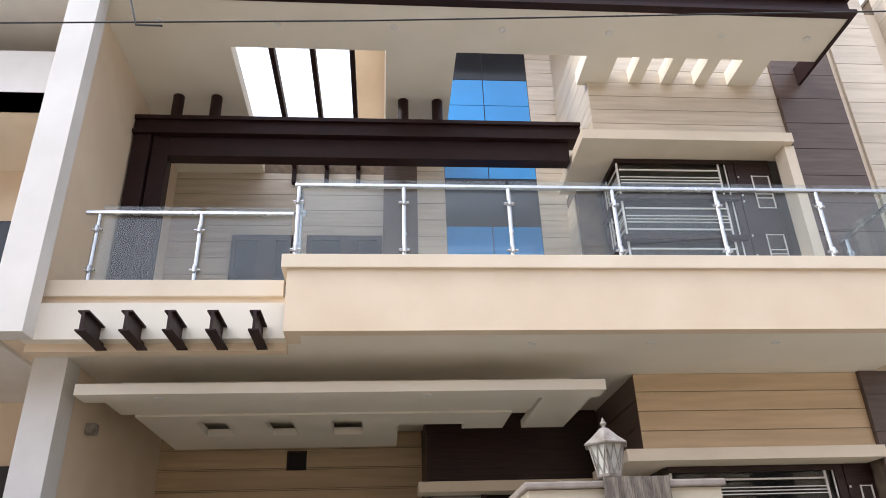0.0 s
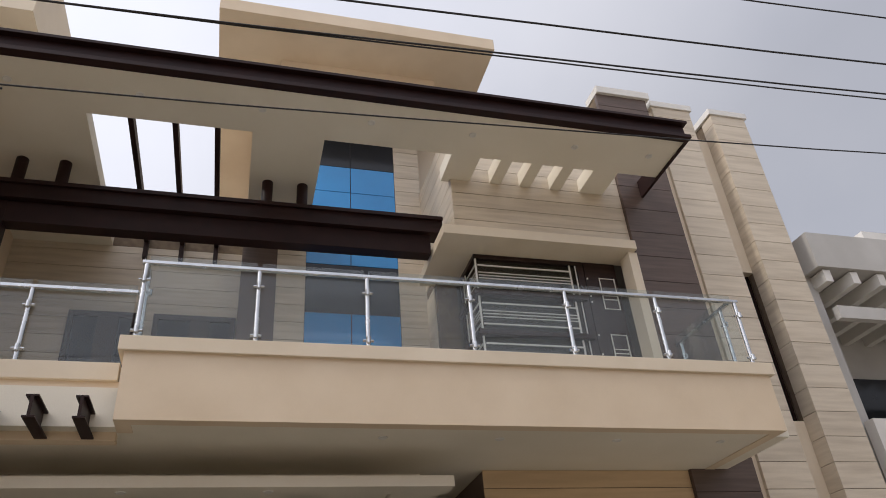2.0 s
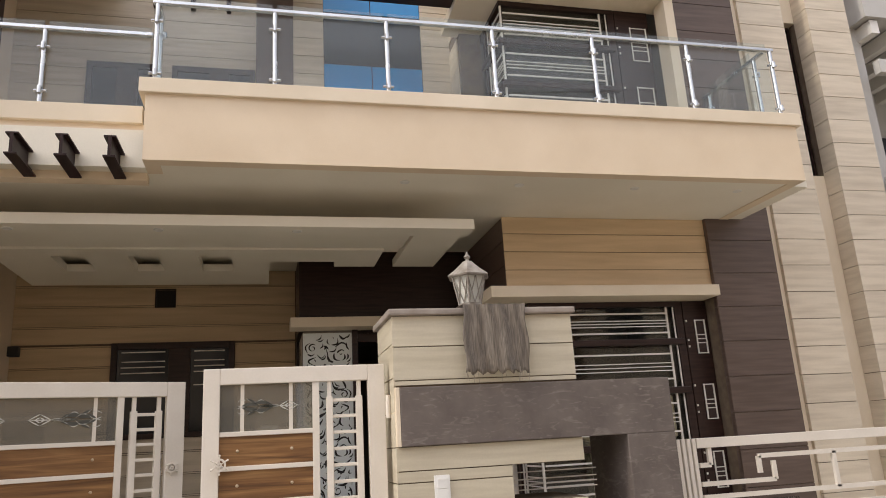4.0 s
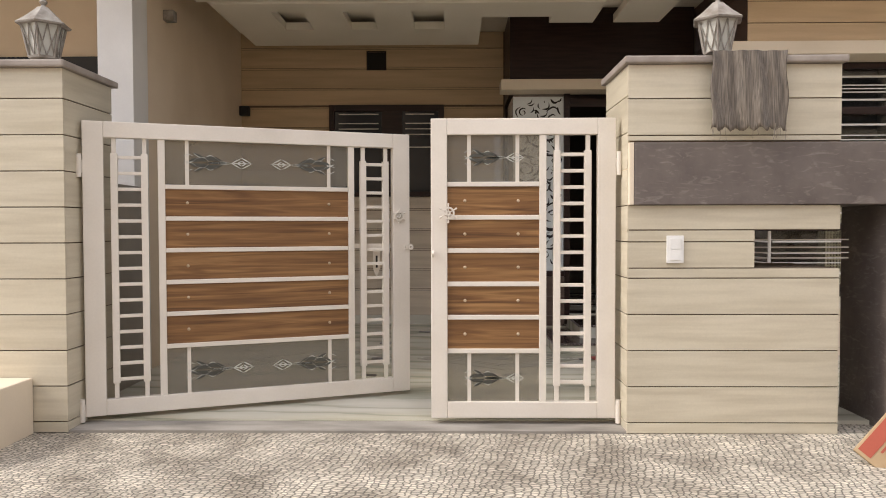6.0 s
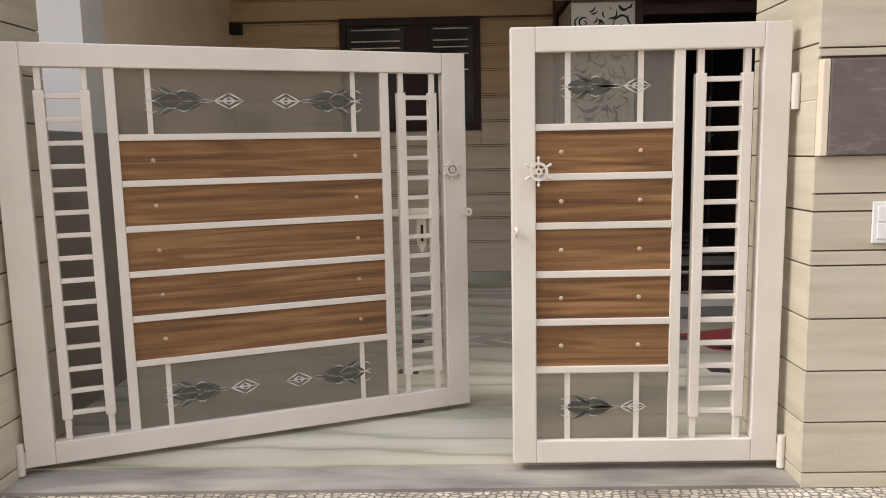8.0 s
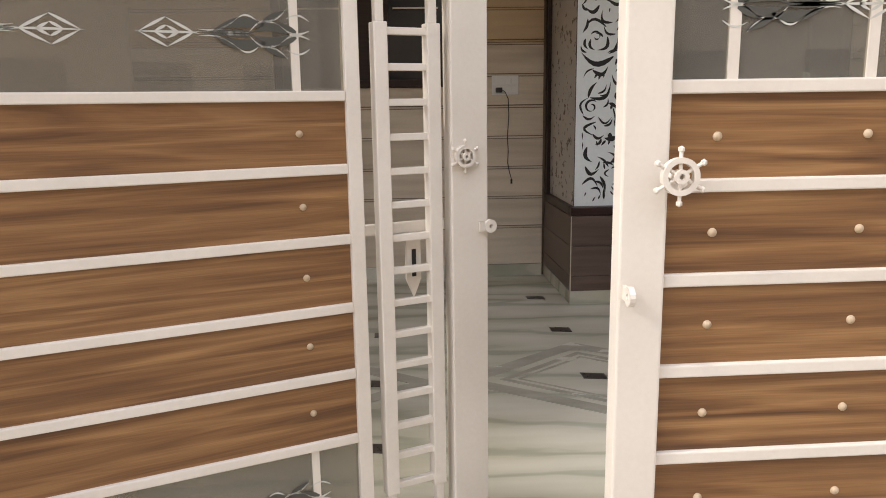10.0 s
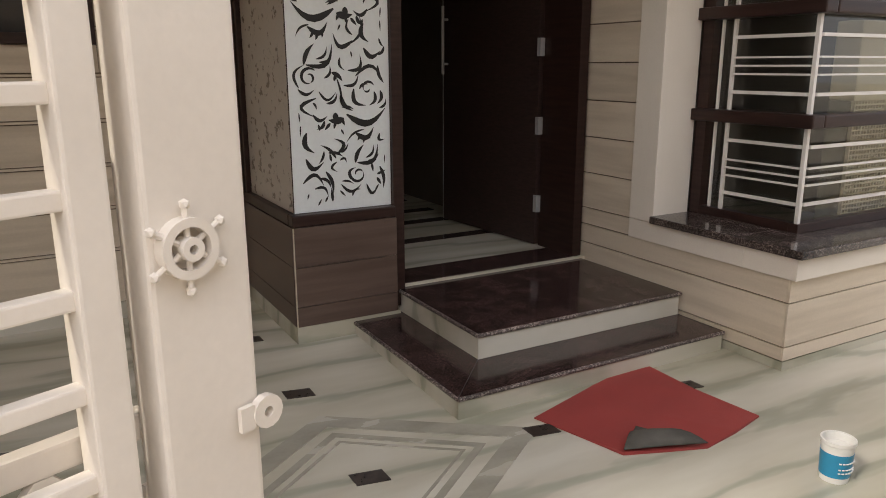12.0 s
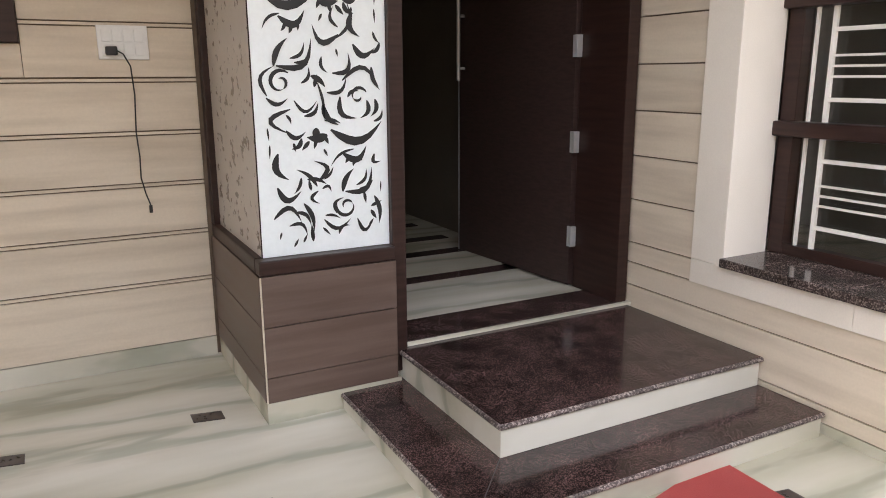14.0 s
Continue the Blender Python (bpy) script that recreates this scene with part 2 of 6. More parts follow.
def marble():
    """White-green marble with long soft veins."""
    m = bpy.data.materials.new("veined_marble")
    m.use_nodes = True
    n, l = m.node_tree.nodes, m.node_tree.links
    b = n["Principled BSDF"]
    tc = n.new("ShaderNodeTexCoord")
    mp = n.new("ShaderNodeMapping")
    mp.inputs["Rotation"].default_value = (0, 0, radians(24))
    mp.inputs["Scale"].default_value = (0.35, 1.5, 1)
    l.new(tc.outputs["Object"], mp.inputs[0])
    warp = n.new("ShaderNodeTexNoise")
    warp.inputs["Scale"].default_value, warp.inputs["Detail"].default_value = 1.3, 4
    l.new(mp.outputs[0], warp.inputs["Vector"])
    wv = n.new("ShaderNodeTexWave")
    wv.bands_direction = "Y"
    wv.inputs["Scale"].default_value, wv.inputs["Distortion"].default_value = 0.7, 11.0
    wv.inputs["Detail"].default_value, wv.inputs["Detail Scale"].default_value = 5.0, 1.6
    l.new(mp.outputs[0], wv.inputs["Vector"])
    r = n.new("ShaderNodeValToRGB")
    r.color_ramp.elements[0].position, r.color_ramp.elements[0].color = 0.0, (0.44, 0.44, 0.36, 1)
    r.color_ramp.elements[1].position, r.color_ramp.elements[1].color = 0.85, (0.67, 0.64, 0.55, 1)
    e = r.color_ramp.elements.new(0.16)
    e.color = (0.6, 0.57, 0.48, 1)
    l.new(wv.outputs["Color"], r.inputs[0])
    r2 = n.new("ShaderNodeValToRGB")
    r2.color_ramp.elements[0].position, r2.color_ramp.elements[0].color = 0.36, (0.72, 0.71, 0.64, 1)
    r2.color_ramp.elements[1].position, r2.color_ramp.elements[1].color = 0.62, (1, 1, 1, 1)
    l.new(warp.outputs["Fac"], r2.inputs[0])
    mx = n.new("ShaderNodeMix")
    mx.data_type, mx.blend_type = "RGBA", "MULTIPLY"
    mx.inputs[0].default_value = 1.0
    l.new(r.outputs[0], mx.inputs["A"])
    l.new(r2.outputs[0], mx.inputs["B"])
    l.new(mx.outputs["Result"], b.inputs["Base Color"])
    b.inputs["Roughness"].default_value = 0.24
    return m


M_MARBLE = marble()
M_MARBLE_GREY = material("grey_marble_border", (0.46, 0.435, 0.365), 0.25, (0.32, 0.305, 0.25), 3.2, (1, 2.4, 1), contrast=(0.25, 0.7))


def wood_panel():
    """Brown laminate with long flowing grain."""
    m = bpy.data.materials.new("brown_wood_laminate")
    m.use_nodes = True
    n, l = m.node_tree.nodes, m.node_tree.links
    b = n["Principled BSDF"]
    tc = n.new("ShaderNodeTexCoord")
    oi = n.new("ShaderNodeObjectInfo")
    comb = n.new("ShaderNodeCombineXYZ")
    mul = n.new("ShaderNodeMath")
    mul.operation = "MULTIPLY"
    mul.inputs[1].default_value = 19.0
    l.new(oi.outputs["Random"], mul.inputs[0])
    l.new(mul.outputs[0], comb.inputs[0])
    l.new(mul.outputs[0], comb.inputs[2])
    add = n.new("ShaderNodeVectorMath")
    l.new(tc.outputs["Object"], add.inputs[0])
    l.new(comb.outputs[0], add.inputs[1])
    mp = n.new("ShaderNodeMapping")
    mp.inputs["Scale"].default_value = (0.32, 0.32, 7.5)
    l.new(add.outputs[0], mp.inputs[0])
    wv = n.new("ShaderNodeTexNoise")
    wv.inputs["Scale"].default_value, wv.inputs["Detail"].default_value = 2.6, 7.0
    wv.inputs["Distortion"].default_value = 1.6
    l.new(mp.outputs[0], wv.inputs["Vector"])
    r = n.new("ShaderNodeValToRGB")
    r.color_ramp.elements[0].position, r.color_ramp.elements[0].color = 0.25, (0.085, 0.036, 0.0145, 1)
    r.color_ramp.elements[1].position, r.color_ramp.elements[1].color = 0.78, (0.4, 0.222, 0.09, 1)
    e = r.color_ramp.elements.new(0.5)
    e.color = (0.215, 0.104, 0.039, 1)
    l.new(wv.outputs["Fac"], r.inputs[0])
    fine = n.new("ShaderNodeTexNoise")
    fine.inputs["Scale"].default_value, fine.inputs["Detail"].default_value = 9.0, 6.0
    mp2 = n.new("ShaderNodeMapping")
    mp2.inputs["Scale"].default_value = (0.6, 0.6, 34)
    l.new(add.outputs[0], mp2.inputs[0])
    l.new(mp2.outputs[0], fine.inputs["Vector"])
    hs = n.new("ShaderNodeHueSaturation")
    vv = n.new("ShaderNodeMath")
    vv.operation = "MULTIPLY_ADD"
    vv.inputs[1].default_value, vv.inputs[2].default_value = 0.8, 0.58
    l.new(fine.outputs["Fac"], vv.inputs[0])
    l.new(vv.outputs[0], hs.inputs["Value"])
    l.new(r.outputs[0], hs.inputs["Color"])
    l.new(hs.outputs[0], b.inputs["Base Color"])
    b.inputs["Roughness"].default_value = 0.38
    return m


M_WOOD = wood_panel()


def glass(name, tint, rough, alpha_mix):
    """A thin pane: part clear, part glossy, with a tint of its own."""
    m = bpy.data.materials.new(name)
    m.use_nodes = True
    n, l = m.node_tree.nodes, m.node_tree.links
    n.clear()
    out = n.new("ShaderNodeOutputMaterial")
    tr = n.new("ShaderNodeBsdfTransparent")
    tr.inputs[0].default_value = (*tint, 1)
    gl = n.new("ShaderNodeBsdfPrincipled")
    gl.inputs["Base Color"].default_value = (*[c * 0.75 for c in tint], 1)
    gl.inputs["Roughness"].default_value = rough
    lw = n.new("ShaderNodeLayerWeight")
    lw.inputs[0].default_value = 0.5
    pw = n.new("ShaderNodeMath")
    pw.operation = "POWER"
    pw.inputs[1].default_value = 4.0
    l.new(lw.outputs["Facing"], pw.inputs[0])
    fr = n.new("ShaderNodeMath")
    fr.operation = "MULTIPLY_ADD"
    fr.inputs[1].default_value, fr.inputs[2].default_value = 0.5, 0.04
    l.new(pw.outputs[0], fr.inputs[0])
    mix1 = n.new("ShaderNodeMixShader")
    mix1.inputs[0].default_value = alpha_mix
    l.new(tr.outputs[0], mix1.inputs[1])
    l.new(gl.outputs[0], mix1.inputs[2])
    gs = n.new("ShaderNodeBsdfGlossy")
    gs.inputs["Roughness"].default_value = 0.02
    mix2 = n.new("ShaderNodeMixShader")
    l.new(fr.outputs[0], mix2.inputs[0])
    l.new(mix1.outputs[0], mix2.inputs[1])
    l.new(gs.outputs[0], mix2.inputs[2])
    l.new(mix2.outputs[0], out.inputs[0])
    return m


M_GLASS = glass("clear_rail_glass", (0.92, 0.95, 0.95), 0.05, 0.025)
M_GATE_GLASS = glass("grey_etched_glass", (0.66, 0.63, 0.56), 0.25, 0.2)
M_WIN_GLASS = glass("dark_window_glass", (0.88, 0.88, 0.85), 0.04, 0.008)
M_ETCH = material("etched_white_line", (0.6, 0.59, 0.53), 0.7)
M_ETCH_DARK = material("etched_dark_line", (0.075, 0.073, 0.06), 0.6)
M_BLUE_GLASS = material("blue_film_glazing", (0.025, 0.3, 0.72), 0.12, (0.022, 0.26, 0.64), 0.8, coat=0.3)
# Dark glass tone, also used for a reflection painted on the stair glazing.
M_BLUE_DARK = material("dark_glass_and_reflection", (0.02, 0.022, 0.028), 0.1, (0.014, 0.016, 0.02), 1.0, spec=0.4)
M_JALI = material("white_fretwork_board", (0.78, 0.82, 0.815), 0.35, (0.75, 0.79, 0.785), 2.0)
M_JALI_DARK = material("black_fretwork_cut", (0.012, 0.012, 0.012), 0.5)
M_JALI_SIDE = material("grey_beige_printed_panel", (0.52, 0.47, 0.415), 0.3, (0.3, 0.26, 0.22), 16.0, (1, 1, 1.4), contrast=(0.33, 0.44), detail=3)


def paving():
    """Stamped concrete with small fan-laid cobbles."""
    m = bpy.data.materials.new("stamped_cobble_concrete")
    m.use_nodes = True
    n, l = m.node_tree.nodes, m.node_tree.links
    b = n["Principled BSDF"]
    tc = n.new("ShaderNodeTexCoord")
    mp = n.new("ShaderNodeMapping")
    mp.inputs["Scale"].default_value = (30, 46, 1)
    mp.inputs["Rotation"].default_value = (0, 0, radians(8))
    wob = n.new("ShaderNodeTexNoise")
    wob.inputs["Scale"].default_value = 3.0
    l.new(tc.outputs["Object"], wob.inputs["Vector"])
    mixv = n.new("ShaderNodeMix")
    mixv.data_type = "RGBA"
    mixv.inputs[0].default_value = 0.12
    l.new(tc.outputs["Object"], mixv.inputs["A"])
    l.new(wob.outputs["Color"], mixv.inputs["B"])
    l.new(mixv.outputs["Result"], mp.inputs[0])
    v = n.new("ShaderNodeTexVoronoi")
    v.feature = "DISTANCE_TO_EDGE"
    v.voronoi_dimensions = "2D"
    l.new(mp.outputs[0], v.inputs["Vector"])
    v.inputs["Scale"].default_value = 1.0
    v.inputs["Randomness"].default_value = 0.55
    vc = n.new("ShaderNodeTexVoronoi")
    vc.voronoi_dimensions = "2D"
    vc.inputs["Scale"].default_value, vc.inputs["Randomness"].default_value = 1.0, 0.55
    l.new(mp.outputs[0], vc.inputs["Vector"])
    r = n.new("ShaderNodeValToRGB")
    r.color_ramp.elements[0].position, r.color_ramp.elements[0].color = 0.02, (0.17, 0.155, 0.13, 1)
    r.color_ramp.elements[1].position, r.color_ramp.elements[1].color = 0.2, (0.64, 0.585, 0.5, 1)
    l.new(v.outputs["Distance"], r.inputs[0])
    st = n.new("ShaderNodeTexNoise")
    st.inputs["Scale"].default_value, st.inputs["Detail"].default_value = 2.3, 8
    l.new(tc.outputs["Object"], st.inputs["Vector"])
    sr = n.new("ShaderNodeValToRGB")
    sr.color_ramp.elements[0].position, sr.color_ramp.elements[0].color = 0.36, (0.56, 0.53, 0.49, 1)
    sr.color_ramp.elements[1].position, sr.color_ramp.elements[1].color = 0.62, (1.0, 0.98, 0.94, 1)
    l.new(st.outputs["Fac"], sr.inputs[0])
    mx = n.new("ShaderNodeMix")
    mx.data_type, mx.blend_type = "RGBA", "MULTIPLY"
    mx.inputs[0].default_value = 1.0
    l.new(r.outputs[0], mx.inputs["A"])
    l.new(sr.outputs[0], mx.inputs["B"])
    hs = n.new("ShaderNodeHueSaturation")
    sep = n.new("ShaderNodeSeparateColor")
    l.new(vc.outputs["Color"], sep.inputs[0])
    vv = n.new("ShaderNodeMath")
    vv.operation = "MULTIPLY_ADD"
    vv.inputs[1].default_value, vv.inputs[2].default_value = 0.45, 0.75
    l.new(sep.outputs[0], vv.inputs[0])
    l.new(vv.outputs[0], hs.inputs["Value"])
    l.new(mx.outputs["Result"], hs.inputs["Color"])
    l.new(hs.outputs[0], b.inputs["Base Color"])
    bp = n.new("ShaderNodeBump")
    bp.inputs["Strength"].default_value, bp.inputs["Distance"].default_value = 0.8, 0.01
    l.new(r.outputs[0], bp.inputs["Height"])
    l.new(bp.outputs[0], b.inputs["Normal"])
    b.inputs["Roughness"].default_value = 0.85
    return m


M_PAVING = paving()


# ---- mesh helpers ----
def box(bm, x0, x1, y0, y1, z0, z1, bevel=0.0):
    """Adds a box; bevel rounds its edges."""
    v = [bm.verts.new((x, y, z)) for x in (x0, x1) for y in (y0, y1) for z in (z0, z1)]
    fs = [bm.faces.new([v[i] for i in f]) for f in
          ((0, 1, 3, 2), (4, 6, 7, 5), (0, 4, 5, 1), (2, 3, 7, 6), (0, 2, 6, 4), (1, 5, 7, 3))]
    if bevel:
        es = list({e for f in fs for e in f.edges})
        bmesh.ops.bevel(bm, geom=es, offset=bevel, segments=2, affect="EDGES", profile=0.6)
    return bm


def boxes(*dims, bevel=0.0):
    bm = bmesh.new()
    for d in dims:
        box(bm, *d, bevel=bevel)
    return bm


def rod(bm, a, b, r, seg=8, r2=None):
    """Adds a capped round bar from a to b."""
    a, b = Vector(a), Vector(b)
    d = b - a
    m = Matrix.Translation((a + b) / 2) @ d.to_track_quat("Z", "Y").to_matrix().to_4x4()
    bmesh.ops.create_cone(bm, cap_ends=True, segments=seg, radius1=r, radius2=r if r2 is None else r2, depth=d.length, matrix=m)
    return bm


def prism(bm, pts, y0, y1):
    """Extrudes a closed outline of (x, z) from y0 to y1."""
    a = [bm.verts.new((x, y0, z)) for x, z in pts]
    b = [bm.verts.new((x, y1, z)) for x, z in pts]
    bm.faces.new(a)
    bm.faces.new(b[::-1])
    for i in range(len(pts)):
        j = (i + 1) % len(pts)
        bm.faces.new((a[j], a[i], b[i], b[j]))
    return bm


def lathe(bm, profile, seg=20, center=(0, 0)):
    """Turns a profile of (r, z) round the upright axis."""
    rings = []
    for r, z in profile:
        rings.append([bm.verts.new((center[0] + r * math.cos(2 * math.pi * i / seg), center[1] + r * math.sin(2 * math.pi * i / seg), z)) for i in range(seg)])
    for p, q in zip(rings, rings[1:]):
        for i in range(seg):
            j = (i + 1) % seg
            bm.faces.new((p[i], p[j], q[j], q[i]))
    bm.faces.new(rings[0][::-1])
    bm.faces.new(rings[-1])
    return bm


def mesh_of(bm, name, mat, smooth=False):
    bmesh.ops.recalc_face_normals(bm, faces=bm.faces)
    me = bpy.data.meshes.new(name)
    bm.to_mesh(me)
    bm.free()
    me.materials.append(mat)
    if smooth:
        for p in me.polygons:
            p.use_smooth = True
        me.set_sharp_from_angle(angle=radians(35))
    return me


def part(name, bm, mat, parent=None, label="", smooth=False):
    ob = new(name, mesh_of(bm, name, mat, smooth))
    if parent is not None:
        ob.parent = parent
    if label:
        ob["label"] = label
    return ob


def thing(name, label, category, place=(0, 0, 0), turn=0.0, group=""):
    ob = new(name)
    ob.empty_display_size = 0.1
    ob.matrix_basis = pose(*place, 0, 0, turn)
    return tagged(ob, label, category, group)


def structure(name, bm, mat, label, category):
    return tagged(part(name, bm, mat), label, category, kind="structure")


def planks(parent, name, mat, along, a0, a1, face, z0, z1, height, out, thick=0.014, gap=0.007, first=None, strip=0.0):
    """Rows of plank tiles on a wall; along 'x' or 'y', face: the wall's plane, out: the side (-1 or 1) they stand proud on; strip: a narrow course between them."""
    z, wide = z0, True
    h = first or height
    while z < z1 - 0.02:
        top = min(z + h, z1)
        lo, hi = sorted((face, face + out * thick))
        if along == "x":
            bm = boxes((a0, a1, lo, hi, z + gap / 2, top - gap / 2), bevel=0.002)
        else:
            bm = boxes((lo, hi, a0, a1, z + gap / 2, top - gap / 2), bevel=0.002)
        part(name, bm, mat, parent)
        wide = not wide or not strip
        z, h = top, height if wide else strip


def curve_tube(name, pts, r, mat, parent=None, label=""):
    cu = bpy.data.curves.new(name, "CURVE")
    cu.dimensions, cu.bevel_depth, cu.bevel_resolution = "3D", r, 1
    sp = cu.splines.new("POLY")
    sp.points.add(len(pts) - 1)
    for p, q in zip(sp.points, pts):
        p.co = (*q, 1)
    tmp = bpy.data.objects.new(name, cu)
    me = bpy.data.meshes.new_from_object(tmp)
    bpy.data.objects.remove(tmp)
    me.materials.clear()
    me.materials.append(mat)
    ob = new(name, me)
    if parent is not None:
        ob.parent = parent
    if label:
        ob["label"] = label
    return ob


# ---- ground and shell ----
SOF = 3.77    # soffit of the balcony
SLAB1 = 4.1   # balcony floor
CAN = 7.59    # soffit of the roof canopy
BAY_X, BAY_Y = 1.67, 2.15
BACK_Y = 4.63
DOOR_Y = 3.75


def fz(y):
    """Height of the porch floor, which falls gently from the door to the gate."""
    return 0.045 + 0.003 * min(max(y, 0.0), 2.4) + 0.028 * min(max(y - 2.4, 0.0), 1.24)


structure("ground", boxes((-60, 60, -60, 60, -0.3, 0.02)), M_PAVING, "stamped cobble-pattern concrete ground outside the gate", "ground")
bm = bmesh.new()
ys = [0.04, 2.4, 3.64, 4.75]
rows = [[bm.verts.new((x, y, z)) for x in (-3.8, 6.4) for z in (fz(y), -0.1)] for y in ys]
for p, q in zip(rows, rows[1:]):
    bm.faces.new((p[0], p[2], q[2], q[0]))
    bm.faces.new((p[1], q[1], q[3], p[3]))
    bm.faces.new((p[0], q[0], q[1], p[1]))
    bm.faces.new((p[2], p[3], q[3], q[2]))
bm.faces.new((rows[0][0], rows[0][1], rows[0][3], rows[0][2]))
bm.faces.new((rows[-1][0], rows[-1][2], rows[-1][3], rows[-1][1]))
floor = structure("floor_porch", bm, M_MARBLE, "veined pale marble porch floor with dark insets", "floor")
structure("threshold", boxes((-3.45, 0.05, -0.19, 0.04, -0.1, 0.036)), material("stained_cement", (0.36, 0.33, 0.29), 0.85, (0.2, 0.18, 0.155), 5.0, (0.4, 1.6, 1), 0.3, 60), "plain cement strip under the gate", "threshold")


def floor_patch(name, pts, mat, label, z_add=0.004, parent=floor):
    """A thin inlay that follows the floor."""
    bm = bmesh.new()
    top = [bm.verts.new((x, y, fz(y) + z_add)) for x, y in pts]
    low = [bm.verts.new((x, y, fz(y) - 0.01)) for x, y in pts]
    bm.faces.new(top)
    for i in range(len(pts)):
        j = (i + 1) % len(pts)
        bm.faces.new((top[j], top[i], low[i], low[j]))
    return part(name, bm, mat, parent, label)


for cx, cy in ((-0.58, 3.07), (-0.575, 2.257), (-0.55, 1.48), (-0.6, 3.85), (0.225, 2.235), (1.12, 2.25), (1.885, 1.375), (0.262, 1.415), (-1.37, 3.83), (-1.75, 3.07), (-1.75, 1.48), (-2.9, 2.257), (-1.75, 2.257), (1.9, 0.6)):
    floor_patch("inlay", [(cx - 0.065, cy - 0.03), (cx + 0.065, cy - 0.055), (cx + 0.065, cy + 0.03), (cx - 0.065, cy + 0.055)], M_INSET, "small dark granite inlay")


def diamond(cx, cy, rx, ry, w, z_add):
    """A closed diamond band let into the floor."""
    c = [(cx - rx, cy), (cx, cy - ry), (cx + rx, cy), (cx, cy + ry)]
    k = 1 - w
    d = [(cx + (x - cx) * k, cy + (y - cy) * k) for x, y in c]
    for i in range(4):
        j = (i + 1) % 4
        floor_patch("marble_band", [c[i], c[j], d[j], d[i]], M_MARBLE_GREY, "grey marble border band", z_add)


diamond(-0.575, 2.257, 0.8, 0.56, 0.2, 0.003)
diamond(-0.575, 2.257, 0.53, 0.39, 0.1, 0.003)
diamond(-0.575, 2.257, 0.43, 0.315, 0.05, 0.003)
diamond(-2.25, 2.257, 0.8, 0.56, 0.2, 0.003)

# porch walls
wall_back = structure("wall_back", boxes((-3.95, -0.3, BACK_Y, BACK_Y + 0.2, 0, SOF)), M_GROUT, "cream tiled rear porch wall with double horizontal joints", "wall")
wall_left = structure("wall_left", boxes((-3.95, -3.72, 1.75, BACK_Y, 0, SOF)), M_CREAM_PAINT, "cream painted side wall of the porch", "wall")
structure("pillar", boxes((-4.02, -3.72, 1.45, 1.75, 0, SOF), bevel=0.004), M_WHITE_PAINT, "white painted square porch pillar", "pillar")
structure("wall_boundary", boxes((-3.95, -3.6, 0.46, 1.45, 0, 1.645), bevel=0.006), material("grey_cement_render", (0.33, 0.29, 0.24), 0.8, (0.27, 0.235, 0.195), 2.5, bump=0.25, bump_scale=70), "low grey rendered boundary wall beside the pillar", "wall")
structure("skirting", boxes((-3.72, -0.4, BACK_Y - 0.022, BACK_Y, 0.03, 0.19), bevel=0.003), M_MARBLE, "pale marble skirting along the rear wall", "skirting")
wall_door = structure("wall_door", boxes((-0.33, 0.22, DOOR_Y, BACK_Y, 0, SOF), (-0.385, -0.33, DOOR_Y, BACK_Y - 0.016, 2.83, SOF), (0.22, 1.66, DOOR_Y + 0.05, DOOR_Y + 0.35, 2.78, SOF)), M_DARK_WOOD, "dark wall above the main door", "wall")
structure("ceiling_porch", boxes((-3.95, 4.6, 0.98, 4.85, SOF, SLAB1), (-1.74, 4.42, 0.86, 0.98, SOF, SLAB1)), M_CEILING, "plain cream soffit under the balcony", "ceiling")

# stepped false ceiling of the porch
bm = boxes((-3.6, 1.16, 1.41, 1.68, 3.41, 3.51), (-3.5, 1.05, 2.26, 2.4, 3.5, SOF), bevel=0.003)
for d in ((-3.32, -2.81, 2.24, 3.83), (-2.51, -2.11, 2.24, 3.83), (-1.83, -1.44, 2.24, 3.83), (-1.12, -0.74, 2.24, 3.83),
          (-2.81, -2.51, 2.24, 2.51), (-2.81, -2.51, 3.15, 3.83), (-2.11, -1.83, 2.24, 2.51), (-2.11, -1.83, 3.15, 3.83),
          (-1.44, -1.12, 2.24, 2.51), (-1.44, -1.12, 3.15, 3.83), (-0.74, -0.04, 2.24, 2.72), (-0.04, 0.41, 2.24, 2.94), (0.62, 1.09, 1.68, 2.94)):
    box(bm, d[0], d[1], d[2], d[3], 3.415, 3.495)
box(bm, -3.45, 0.6, 1.69, 2.232, 3.435, 3.49)
box(bm, -3.2, -0.8, 2.42, 3.7, 3.56, 3.6)
box(bm, -3.1, -3.0, 2.5, 3.6, 3.6, SOF)
box(bm, -1.0, -0.9, 2.5, 3.6, 3.6, SOF)
box(bm, -0.6, 1.0, 2.42, 2.6, 3.495, SOF)
structure("ceiling_panel", bm, M_CEILING, "stepped white gypsum false ceiling with square recesses", "ceiling")

LOW_X = 1.70
# bay at the ground floor: plinth, upper wall, the room behind
bay = structure("wall_bay", boxes((LOW_X, 4.128, BAY_Y, 2.4, 0, 0.54), (LOW_X, 1.95, 2.4, DOOR_Y + 0.3, 0, 0.54), (LOW_X, 1.95, 3.27, DOOR_Y + 0.3, 0.54, SOF),
                                    (LOW_X, 4.128, BAY_Y, 2.4, 2.98, SOF), (LOW_X, 1.95, 2.4, 3.27, 2.98, SOF)), M_GROUT, "cream tiled bay wall round the corner window", "wall")
